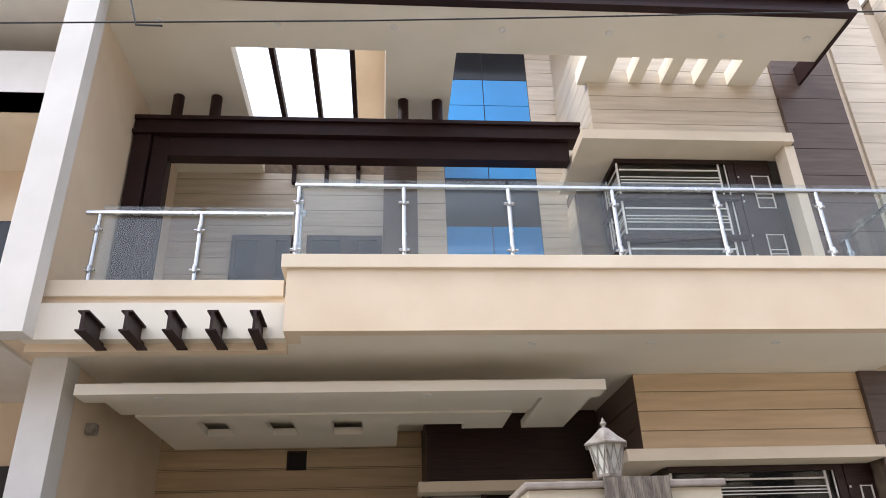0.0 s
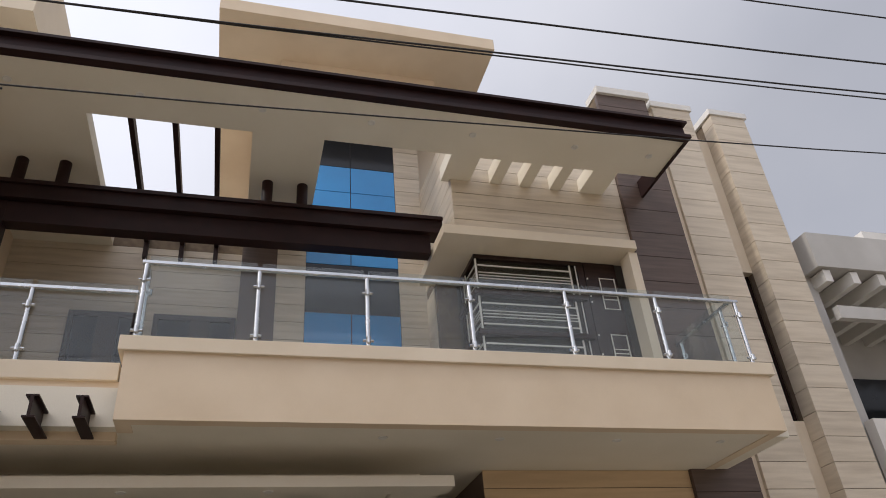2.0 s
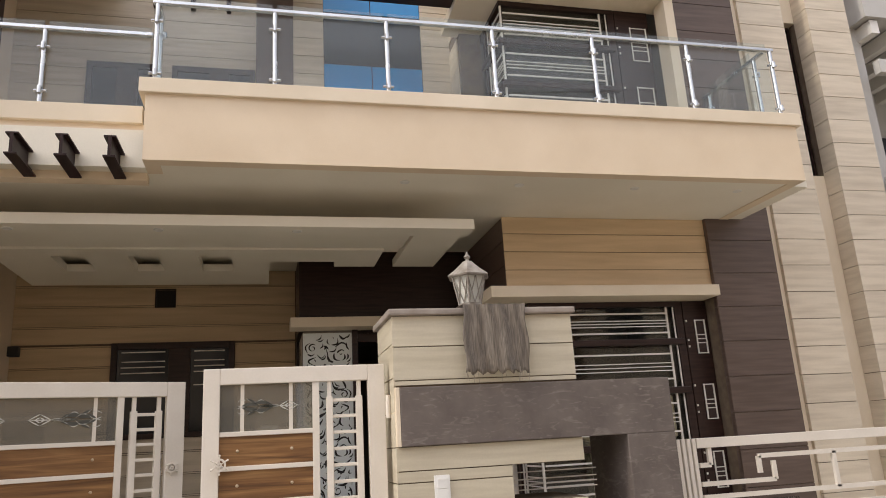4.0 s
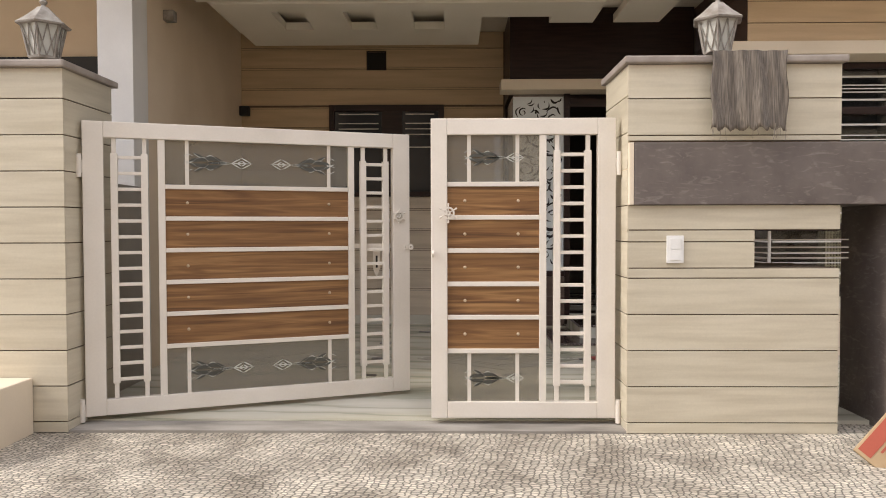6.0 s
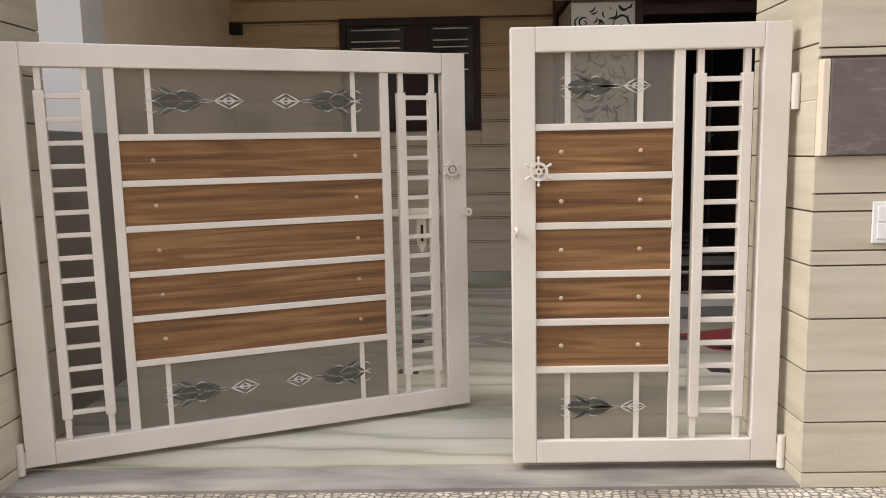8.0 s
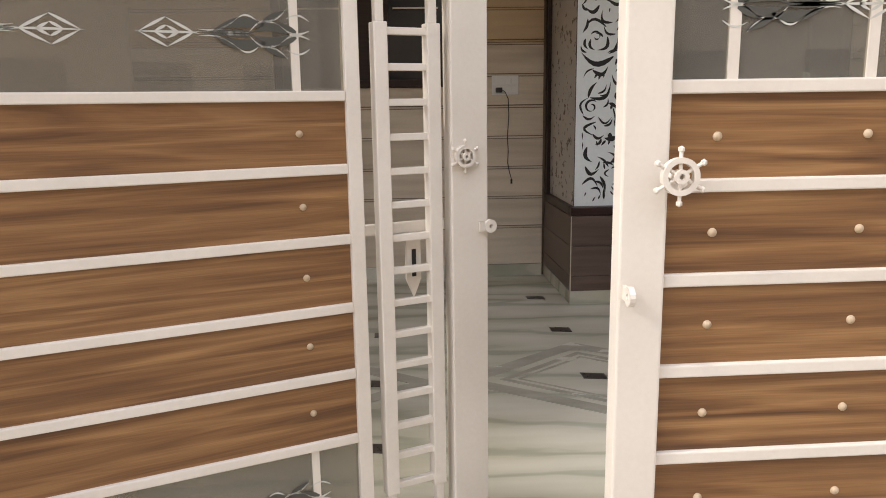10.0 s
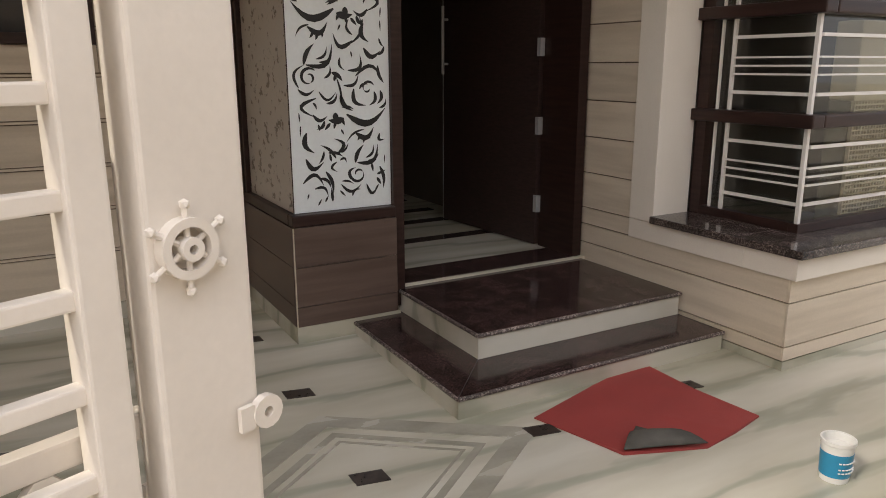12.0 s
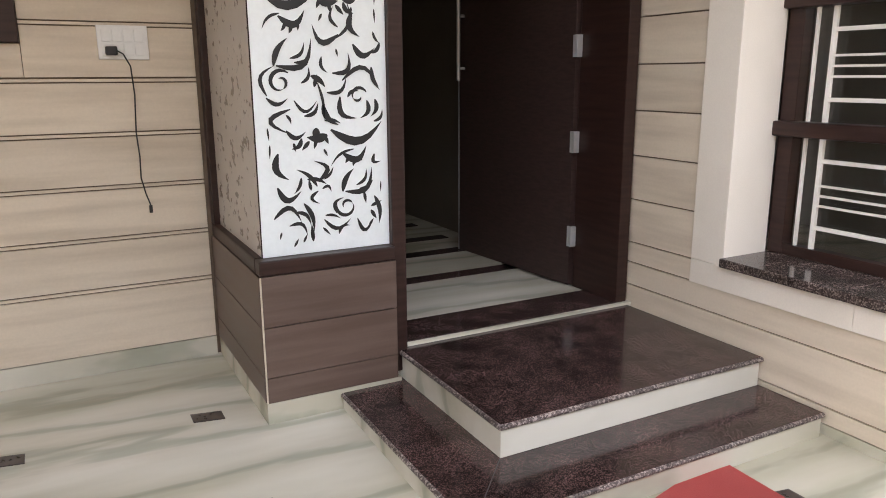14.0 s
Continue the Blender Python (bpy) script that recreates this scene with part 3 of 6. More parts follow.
structure("skirting_bay", boxes((LOW_X - 0.016, 4.12, BAY_Y - 0.016, BAY_Y, 0.03, 0.098), (LOW_X - 0.016, LOW_X, BAY_Y, DOOR_Y - 0.03, 0.03, 0.098)), M_MARBLE, "pale marble skirting at the foot of the bay", "skirting")
# The bay room's shade is in this wall's dark colour.
structure("wall_room", boxes((1.95, 4.7, 5.0, 5.2, 0, SOF), (4.5, 4.7, 2.4, 5.0, 0, SOF)), M_INTERIOR, "inner wall of the bay room, its shade put into a dark colour", "wall")
structure("floor_room", boxes((1.95, 4.5, 2.4, 5.0, 0.2, 0.3)), M_MARBLE, "marble floor of the bay room", "floor")
surround = structure("trim_surround", boxes((1.67, 4.128, 2.10, 2.42, 0.54, 0.66), (4.128, 4.7, 2.04, 2.08, 0.54, 0.66), (1.67, 1.96, 2.42, 3.28, 0.54, 0.66), (1.67, 1.96, 3.08, 3.28, 0.66, 2.86), bevel=0.004), M_SURROUND, "white painted band framing the corner window", "trim")
structure("window_sill", boxes((1.635, 4.125, 2.06, 2.46, 0.662, 0.705), (4.125, 4.7, 2.03, 2.084, 0.662, 0.705), (1.635, 2.0, 2.46, 3.075, 0.662, 0.705), bevel=0.006), M_GRANITE_SILL, "polished speckled granite sill of the corner window", "sill")
structure("ledge_lower", boxes((1.46, 4.1, 1.98, 2.42, 2.86, 2.977), (1.46, 1.96, 2.42, 3.3, 2.86, 2.977), bevel=0.004), M_CREAM_LIGHT, "cream projecting ledge above the corner window", "ledge")
structure("ledge_door", boxes((-0.5, 1.64, 3.42, 3.74, 2.82, 2.935), bevel=0.004), M_CREAM_LIGHT, "cream projecting ledge above the main door", "ledge")
structure("wall_brown", boxes((-0.39, 1.67, 3.62, 3.74, 2.94, SOF)), M_DARK_WOOD, "dark brown clad wall over the door ledge", "wall")

# entrance hall behind the door, its shade painted into the wall and ceiling colour
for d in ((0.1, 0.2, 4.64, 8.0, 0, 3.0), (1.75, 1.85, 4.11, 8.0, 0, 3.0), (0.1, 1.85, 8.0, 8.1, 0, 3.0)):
    structure("wall_hall", boxes(d), M_INTERIOR, "plastered hall wall, its shade put into a dark colour", "wall")
structure("ceiling_hall", boxes((0.1, 1.85, 3.95, 8.1, 2.95, 3.05)), M_INTERIOR, "hall ceiling, its shade put into a dark colour", "ceiling")
hall = structure("floor_hall", boxes((0.2, 1.75, 3.7, 8.0, 0.1, 0.315)), M_MARBLE, "marble hall floor with dark stripes", "floor")
for i, y in enumerate((3.722, 4.62, 5.22, 5.66, 6.2)):
    part("stripe", boxes((0.3, 1.59, y, y + (0.28 if i == 0 else 0.12), 0.31, 0.319)), M_GRANITE, hall, "dark granite stripe")

# ---- balcony and first floor ----
parapet = structure("parapet", boxes((-1.74, 4.42, 0.78, 0.9, 3.762, 4.34), (-1.74, -1.62, 0.9, 1.1, 3.762, 4.34), (4.3, 4.42, 0.9, 2.08, 3.762, 4.34)), M_CREAM_PAINT, "cream painted balcony parapet", "parapet")
structure("coping_parapet", boxes((-1.79, 4.47, 0.745, 1.02, 4.34, 4.47), (-1.79, -1.6, 1.02, 1.2, 4.34, 4.47), (4.25, 4.47, 1.02, 2.08, 4.34, 4.47), bevel=0.006), M_CREAM_LIGHT, "cream moulded parapet coping", "coping")
structure("parapet_low", boxes((-3.95, -1.745, 1.1, 1.22, 3.70, 4.2)), M_CREAM_PAINT, "cream parapet of the set-back balcony end", "parapet")
structure("coping_low", boxes((-3.93, -1.8, 1.06, 1.26, 4.2, 4.357), bevel=0.005), M_CREAM_LIGHT, "cream coping of the set-back parapet", "coping")
structure("wall_left_upper", boxes((-4.1, -3.95, 1.0, 4.6, SOF, CAN)), M_CREAM_PAINT, "cream painted side wall of the balcony", "wall")
wall_up = structure("wall_upper", boxes((-3.95, -0.36, 4.4, 4.6, SLAB1, CAN + 0.3), (-0.36, -0.05, 3.72, 3.9, SLAB1, 10.3), (1.27, 1.67, 3.72, 3.9, SLAB1, 10.3), (-0.36, -0.3, 3.72, 4.6, SLAB1, 10.3)), M_GROUT, "cream tiled first-floor wall", "wall")
structure("column_upper", boxes((-0.91, -0.44, 3.7, 4.4, SLAB1, CAN), bevel=0.004), M_BROWN_TILE, "brown clad balcony column", "column")

# canopy with skylight, stair opening and slots
bm = boxes((-3.95, 4.42, 0.9, 1.65, CAN, CAN + 0.2), (-3.95, -2.69, 1.65, 4.6, CAN, CAN + 0.2), (-0.89, -0.05, 1.65, 4.6, CAN, CAN + 0.2),
           (1.54, 1.92, 1.65, 2.2, CAN, CAN + 0.2), (3.5, 3.85, 1.65, 2.2, CAN, CAN + 0.2))
for x in (2.2, 2.62, 3.06):
    box(bm, x, x + 0.155, 1.65, 2.2, CAN, CAN + 0.2)
structure("ceiling_canopy", bm, M_CEILING, "cream roof canopy with skylight and slots", "ceiling")
skylight = thing("skylight_bars", "dark steel bars across the open skylight", "bars", (0, 0, CAN + 0.1))
for x in (-2.24, -1.76, -1.29):
    part("bar", boxes((x - 0.03, x + 0.03, 1.65, 4.4, -0.06, 0.06), (x - 0.03, x + 0.03, 4.3, 4.4, -0.3, -0.06)), M_DARK_STEEL, skylight)
fascia = thing("fascia_beam", "dark brown steel channel fascia along the canopy edge", "fascia", (0, 0, CAN))
part("web", boxes((-3.95, 4.43, 0.86, 0.9, 0.0, 0.26)), M_DARK_STEEL, fascia)
part("top_flange", boxes((-3.97, 4.46, 0.79, 0.9, 0.22, 0.26), bevel=0.004), M_DARK_STEEL, fascia)
part("bottom_flange", boxes((-3.97, 4.46, 0.79, 0.9, -0.02, 0.03), bevel=0.004), M_DARK_STEEL, fascia)
part("side_web", boxes((4.42, 4.46, 0.9, 2.08, -0.02, 0.25)), M_DARK_STEEL, fascia)
part("side_web", boxes((-3.99, -3.95, 0.86, 1.2, -0.02, 0.25)), M_DARK_STEEL, fascia)

portal = thing("portal_frame", "dark brown steel portal beam and post on the balcony", "beam", (0, 2.5, SLAB1))
Z0 = SLAB1
part("upper_beam", boxes((-3.94, 1.6, -0.02, 0.2, 6.93 - Z0, 7.19 - Z0), bevel=0.006), M_DARK_STEEL, portal)
part("lower_beam", boxes((-3.5, 1.43, 0.02, 0.2, 6.65 - Z0, 6.925 - Z0), bevel=0.006), M_DARK_STEEL, portal)
part("flange", boxes((-3.94, 1.6, -0.06, -0.02, 6.93 - Z0, 6.98 - Z0), (-3.94, 1.6, -0.06, -0.02, 7.14 - Z0, 7.19 - Z0)), M_DARK_STEEL, portal)
part("post", boxes((-3.92, -3.72, -0.02, 0.2, 0, 6.93 - Z0), (-3.7, -3.5, 0.02, 0.2, 0, 6.93 - Z0), bevel=0.006), M_DARK_STEEL, portal)
for x in (-3.5, -3.03, -0.66, -0.22):
    part("hanger", rod(bmesh.new(), (x, 0.1, 7.19 - Z0), (x, 0.1, CAN - Z0), 0.07, 14), M_DARK_STEEL, portal, smooth=True)

# stair tower with blue glazing, roof slab
structure("wall_tower", boxes((-0.9, -0.05, 3.7, 3.9, CAN + 0.2, 10.3), (1.27, 2.1, 3.92, 4.1, CAN, 10.3), (-0.05, 1.27, 4.3, 4.4, SLAB1, 10.3), (-0.9, -0.8, 3.9, 7, CAN + 0.2, 10.3), (2.0, 2.1, 4.1, 7, CAN, 10.3)), M_CREAM_LIGHT, "cream stair tower above the roof", "wall")
structure("roof_slab", boxes((-1.49, 2.61, 2.2, 7.2, 10.3, 10.52), bevel=0.005), M_CREAM_PAINT, "cream projecting roof slab of the stair tower", "roof")
structure("tower_drop", boxes((-0.57, 1.85, 3.02, 3.7, 9.97, 10.3)), M_CREAM_PAINT, "cream drop beam under the roof slab", "beam")
structure("tower_band", boxes((-0.57, 1.85, 3.0, 3.7, 9.66, 9.965)), M_WHITE_PAINT, "white band above the stair glazing", "band")
glazing = thing("stair_glazing", "tall blue film glazing of the stair tower", "glazing", (0, 3.72, SLAB1))
rowz = [4.12, 4.9, 5.6, 6.35, 7.12, 7.41, 8.1, 8.41, 8.89, 9.6, 10.28]
# Row 3's dark reflection is painted as pane colour; 8 and 9 are dark.
for i, (z0, z1) in enumerate(zip(rowz, rowz[1:])):
    for x0, x1 in ((-0.05, 0.585), (0.585, 1.27)):
        part("pane", boxes((x0 + 0.006, x1 - 0.006, 0.0, 0.012, z0 - SLAB1 + 0.005, z1 - SLAB1 - 0.005)), M_BLUE_DARK if i in (3, 8, 9) else M_BLUE_GLASS, glazing, "glass pane in a row painted dark" if i in (3, 8, 9) else "")
part("backing", boxes((-0.05, 1.27, 0.014, 0.05, 0.02, 10.28 - SLAB1)), M_BLACK, glazing)

# upper bay
bay_up = structure("wall_bay_upper", boxes((BAY_X, 4.128, BAY_Y, 2.4, 6.75, CAN + 0.9), (BAY_X, 1.95, 2.4, 3.72, 6.75, CAN + 0.9), (BAY_X, 1.95, 3.2, 3.72, SLAB1, 6.75)), M_GROUT, "cream tiled upper bay wall", "wall")
structure("ledge_upper", boxes((1.45, 4.08, 1.98, 2.42, 6.62, 6.752), (1.45, 1.96, 2.42, 3.3, 6.62, 6.752), bevel=0.004), M_CREAM_LIGHT, "cream projecting ledge above the upper window", "ledge")
# Upper room walls get the same painted-in shade.
structure("wall_room_upper", boxes((1.95, 4.7, 5.0, 5.2, SLAB1, CAN), (4.5, 4.7, 2.4, 5.0, SLAB1, CAN), (1.95, 4.7, 2.4, 5.0, CAN, CAN + 0.1)), M_INTERIOR, "inner wall of the upper room, its shade put into a dark colour", "wall")
structure("floor_upper", boxes((-3.95, 4.6, 4.6, 5.0, SOF, SLAB1 + 0.02)), M_CEILING, "upper floor slab edge", "floor")
structure("trim_upper", boxes((3.985, 4.112, 2.06, 2.3, SLAB1, 6.615), bevel=0.004), M_CREAM_LIGHT, "cream upright trim beside the upper window", "trim")

# right-hand columns
column = structure("column_brown", boxes((4.13, 4.96, 2.10, 2.38, 0, 9.52)), M_GROUT, "tall brown tiled corner column", "column")
structure("cap_column", boxes((4.115, 5.02, 2.04, 2.42, 9.52, 9.65), bevel=0.006), M_WHITE_PAINT, "white cap on the brown column", "cap")
side_wall = structure("wall_side", boxes((4.96, 5.146, 2.24, 2.83, 0, 9.42), (5.80, 6.206, 2.453, 2.83, 0, 4.49), (5.80, 6.206, 2.453, 2.83, 6.70, 9.2), (6.206, 6.91, 2.56, 2.83, 0, 8.99)), M_CREAM_LIGHT, "cream plastered recess between the pilasters", "wall")
pil_a = structure("pilaster_a", boxes((5.146, 5.80, 2.207, 2.83, 0, 9.52)), M_GROUT, "cream tiled tall pilaster", "pilaster")
pil_b = structure("pilaster_b", boxes((6.206, 6.827, 2.207, 2.83, 0, 9.52)), M_GROUT, "cream tiled tall outer pilaster", "pilaster")
structure("cap_pilaster_a", boxes((5.10, 5.84, 2.165, 2.87, 9.52, 9.63), bevel=0.006), M_WHITE_PAINT, "white cap on the inner pilaster", "cap")
structure("cap_pilaster_b", boxes((6.16, 6.87, 2.165, 2.87, 9.52, 9.63), bevel=0.006), M_WHITE_PAINT, "white cap on the outer pilaster", "cap")
slit = thing("slit_window", "narrow dark glazed window between the pilasters", "window", (6.003, 2.60, 4.49))
part("pane", boxes((-0.2, 0.2, 0, 0.02, 0, 2.21)), M_BLUE_DARK, slit)
part("frame", boxes((-0.2, -0.17, -0.03, 0.03, 0, 2.21), (0.17, 0.2, -0.03, 0.03, 0, 2.21), (-0.17, 0.17, -0.03, 0.03, 2.17, 2.21), (-0.16, 0.16, -0.03, 0.03, 0, 0.04)), M_DARK_WOOD, slit)
slit2 = copy_thing(slit, pose(6.003, 2.60, 0.6))

# ---- windows ----
def grille(parent, along, a0, a1, fixed, z0, z1, fr=(0.2, 0.42, 0.51, 0.6, 0.8)):
    """White security bars: two uprights and flat horizontals."""
    for a, q in ((a1, 0.01), (a1 + 0.085, 0.006)):
        d = (a - q, a + q, fixed - 0.008, fixed + 0.008) if along == "x" else (fixed - 0.008, fixed + 0.008, a - q, a + q)
        part("grille_bar", boxes((*d, z0, z1)), M_GRILLE, parent)
    for k, f in enumerate(fr):
        z = z1 - f * (z1 - z0)
        r = 0.009 if k in (0, len(fr) - 1) else 0.005
        d = (a0, a1, fixed - 0.01, fixed + 0.004) if along == "x" else (fixed - 0.01, fixed + 0.004, a0, a1)
        part("grille_bar", boxes((*d, z - r, z + r)), M_GRILLE, parent)


def corner_window(name, label, z_bot, rails, z_top, parent_z, X, Y, XE, SE):
    """A corner window of dark wood with bars, panes, rails and a shutter door."""
    w = thing(name, label, "window", (0, 0, parent_z))
    d = -parent_z
    part("frame", boxes((X, X + 0.07, 3.0, 3.08, z_bot + d, z_top + d), (X, X + 0.06, Y + 0.06, 3.0, z_bot + d, z_bot + 0.05 + d), (X, XE, Y, Y + 0.06, z_bot + d, z_bot + 0.05 + d),
                        (XE, XE + 0.09, Y, Y + 0.07, z_bot + d, z_top + d), (X, XE, Y, Y + 0.06, z_top - 0.06 + d, z_top + d), (X, X + 0.06, Y + 0.06, 3.0, z_top - 0.06 + d, z_top + d), bevel=0.003), M_DARK_WOOD, w)
    part("corner_post", boxes((X + 0.015, X + 0.037, Y + 0.015, Y + 0.037, z_bot + 0.05 + d, z_top - 0.06 + d)), M_GRILLE, w, "white corner post")
    for z in rails:
        part("rail", boxes((X - 0.05, X + 0.05, Y - 0.05, 3.08, z - 0.035 + d, z + 0.035 + d), (X + 0.05, XE + 0.05, Y - 0.05, Y + 0.05, z - 0.035 + d, z + 0.035 + d), bevel=0.01), M_DARK_WOOD, w)
    part("pane", boxes((X + 0.055, X + 0.061, Y + 0.06, 3.0, z_bot + 0.05 + d, z_top - 0.06 + d)), M_WIN_GLASS, w)
    part("pane", boxes((X + 0.062, XE, Y + 0.055, Y + 0.061, z_bot + 0.05 + d, z_top - 0.06 + d)), M_WIN_GLASS, w)
    zs = [z_bot + 0.05] + [z for z in rails] + [z_top - 0.06]
    for a, b in zip(zs, zs[1:]):
        lo, hi = a + (0.035 if a in rails else 0), b - (0.035 if b in rails else 0)
        grille(w, "y", Y + 0.04, 2.86, X + 0.02, lo + d, hi + d)
        grille(w, "x", X + 0.05, XE - 0.1, Y + 0.02, lo + d, hi + d)
    shutter = part("shutter", boxes((XE + 0.1, SE, Y, Y + 0.05, z_bot + d, z_top + d), bevel=0.004), M_DARK_WOOD, w, "dark wooden shutter door")
    n = 3
    h = (z_top - z_bot) / n
    for i in range(n):
        a = z_bot + i * h + 0.12 + d
        lo_x, hi_x = XE + 0.1 + (SE - XE - 0.1) * 0.4, SE - 0.05
        b = a + (h - 0.24) * 0.8
        part("shutter_panel", boxes((lo_x, hi_x, Y - 0.006, Y + 0.002, a, b), bevel=0.002), M_DOOR_WOOD, shutter)
        bars = [(hi_x - 0.012, hi_x, Y - 0.02, Y - 0.006, a, b), (lo_x, lo_x + 0.012, Y - 0.02, Y - 0.006, a, b)]
        for f in (0.0, 0.3, 0.42, 0.54, 0.97):
            z = a + f * (b - a)
            bars.append((lo_x + 0.012, hi_x - 0.012, Y - 0.018, Y - 0.008, z, z + 0.01))
        for d_bar in bars:
            part("shutter_bar", boxes(d_bar), M_GRILLE, shutter, "white bar on the shutter")
        for f in (0.15, 0.3, 0.75):
            part("shutter_stud", boxes((XE + 0.115, XE + 0.13, Y - 0.012, Y + 0.002, a + f * (h - 0.24), a + f * (h - 0.24) + 0.022)), M_GRILLE, shutter, "small white peg")
    return w


corner_window("corner_window", "dark wooden corner window with white security bars", 0.705, (1.30, 1.87, 2.4), 2.858, 0.705, 1.97, 2.33, 3.72, 4.12)
corner_window("corner_window", "dark wooden upper corner window with white security bars", SLAB1 + 0.05, (4.95, 5.5, 6.05), 6.618, SLAB1 + 0.05, 1.95, 2.40, 3.38, 3.94)

cooler = thing("air_cooler", "ivory air cooler with mesh side standing inside the window", "air cooler", (3.1, 2.5, 0.3))
part("body", boxes((-0.5, 0.56, 0, 0.16, 1.08, 1.53), bevel=0.015), M_PVC, cooler)
part("base", boxes((-0.5, 0.56, 0.02, 0.16, 0, 1.08), bevel=0.01), M_MESH_GREY, cooler, "shaded pad behind the mesh")
bm = bmesh.new()
for i in range(34):
    x = -0.49 + i * 0.029
    box(bm, x, x + 0.009, -0.002, 0.02, 0.3, 1.08)
    if i < 27:
        z = 0.3 + i * 0.029
        box(bm, -0.5, 0.5, -0.006, -0.002, z, z + 0.009)
part("mesh_panel", bm, M_PVC, cooler, "pale wire mesh panel")
part("top_handle", boxes((-0.16, 0.16, -0.02, 0.0, 1.46, 1.5), bevel=0.005), M_BLACK, cooler)


def plain_window(name, label, x0, x1, z0, z1, y, barred=True):
    w = thing(name, label, "window", ((x0 + x1) / 2, y, z0))
    hw, h = (x1 - x0) / 2, z1 - z0
    part("frame", boxes((-hw, -hw + 0.07, -0.03, 0.03, 0, h), (hw - 0.07, hw, -0.03, 0.03, 0, h), (-hw + 0.07, hw - 0.07, -0.03, 0.03, h - 0.08, h), (-hw + 0.07, hw - 0.07, -0.03, 0.03, 0, 0.06), (-0.06, 0.2, -0.03, 0.03, 0.06, h - 0.08), bevel=0.004), M_DARK_WOOD, w)
    part("pane", boxes((-hw + 0.07, -0.06, 0.0, 0.006, 0.06, h - 0.08)), M_BLUE_DARK, w)
    part("pane", boxes((0.2, hw - 0.07, 0.0, 0.006, 0.06, h - 0.08)), M_BLUE_DARK, w)
    bars = [0.72, 0.62, 0.56, 0.5, 0.36] if barred else []
    for f in bars:
        part("grille_bar", boxes((-hw + 0.12, -0.1, -0.022, -0.01, f * h + 0.2, f * h + 0.212)), M_GRILLE, w)
        part("grille_bar", boxes((0.24, hw - 0.12, -0.022, -0.01, f * h + 0.2, f * h + 0.212)), M_GRILLE, w)
    return w


plain_window("porch_window", "dark wooden porch window with thin bars", -2.6, -1.151, 1.70, 2.854, BACK_Y - 0.02)
plain_window("balcony_window", "dark wooden balcony window behind the railing", -3.05, -2.2, 5.2, 6.52, 4.36, False)
plain_window("balcony_window", "dark wooden balcony window behind the railing", -2.0, -0.93, 5.2, 6.52, 4.36, False)

# ---- main door ----
door = thing("main_door", "dark wenge main door standing open inwards", "door", (0.95, DOOR_Y, 0.315))
part("frame", boxes((-0.73, -0.65, -0.03, 0.36, -0.2, 2.46), (0.64, 0.715, -0.03, 0.36, 0, 2.46), (-0.65, 0.64, -0.03, 0.36, 2.36, 2.46), bevel=0.006), M_DARK_WOOD, door)
leaf = part("leaf", boxes((-1.15, 0, -0.022, 0.022, 0.01, 2.35), bevel=0.003), M_DOOR_WOOD, door)
leaf.matrix_basis = pose(0.635, 0.37, 0, 0, 0, -85)
part("edge_strip", boxes((-1.158, -1.151, -0.024, 0.024, 0.01, 2.35)), M_ALU, leaf, "steel strip on the leaf edge")
bm = bmesh.new()
rod(bm, (-1.09, -0.07, 1.2), (-1.09, -0.07, 1.72), 0.013, 10)
rod(bm, (-1.09, -0.07, 1.28), (-1.09, -0.015, 1.28), 0.01, 8)
rod(bm, (-1.09, -0.07, 1.62), (-1.09, -0.015, 1.62), 0.01, 8)
part("pull_handle", bm, M_ALU, leaf, "long steel pull handle", smooth=True)
for z in (0.25, 0.8, 1.33, 1.95):
    hb = boxes((0.598, 0.637, 0.335, 0.36, z, z + 0.12), bevel=0.003)
    rod(hb, (0.605, 0.368, z), (0.605, 0.368, z + 0.12), 0.008, 8)
    part("hinge", hb, M_ALU, door, "steel butt hinge")

# ---- column with fretwork ----
fret = thing("fretwork_column", "door-side column with white fretwork panel and brown tile base", "column", (-0.385, 3.64, 0.1))
DEEP = BACK_Y - 3.64 - 0.016
part("plinth", boxes((0.002, 0.635, 0.004, DEEP, -0.06, 0.083), bevel=0.003), M_MARBLE, fret, "pale marble plinth")
for z0, z1 in ((0.085, 0.196), (0.2, 0.42), (0.424, 0.642)):
    part("tile", boxes((0.008, 0.615, 0.0, 0.014, z0, z1), bevel=0.002), M_BROWN_TILE, fret)
    part("tile", boxes((0.0, 0.012, 0.016, DEEP, z0, z1), bevel=0.002), M_BROWN_TILE, fret)
part("corner_strip", boxes((0.0015, 0.0075, 0.0015, 0.0075, 0.085, 0.642)), M_TILE_PIER, fret, "pale joint on the tile corner")
part("core", boxes((0.05, 0.615, 0.082, DEEP, 0.083, 2.72), (0.013, 0.615, 0.015, 0.08, 0.083, 0.64)), M_CAP, fret)
part("lower_trim", boxes((0.004, 0.615, 0.004, 0.08, 0.644, 0.708), (0.004, 0.05, 0.082, DEEP, 0.644, 0.708), bevel=0.008), M_DARK_WOOD, fret, "dark wooden moulding")
part("side_trim", boxes((0.613, 0.68, 0.03, 0.11, 0.1, 2.72), bevel=0.006), M_DARK_WOOD, fret, "dark wooden upright trim")
part("back_trim", boxes((0.004, 0.05, DEEP - 0.08, DEEP, 0.71, 2.72), bevel=0.004), M_DARK_WOOD, fret, "dark wooden upright trim")
part("side_panel", boxes((0.034, 0.049, 0.064, DEEP - 0.082, 0.71, 2.7)), M_JALI_SIDE, fret, "grey printed side panel")
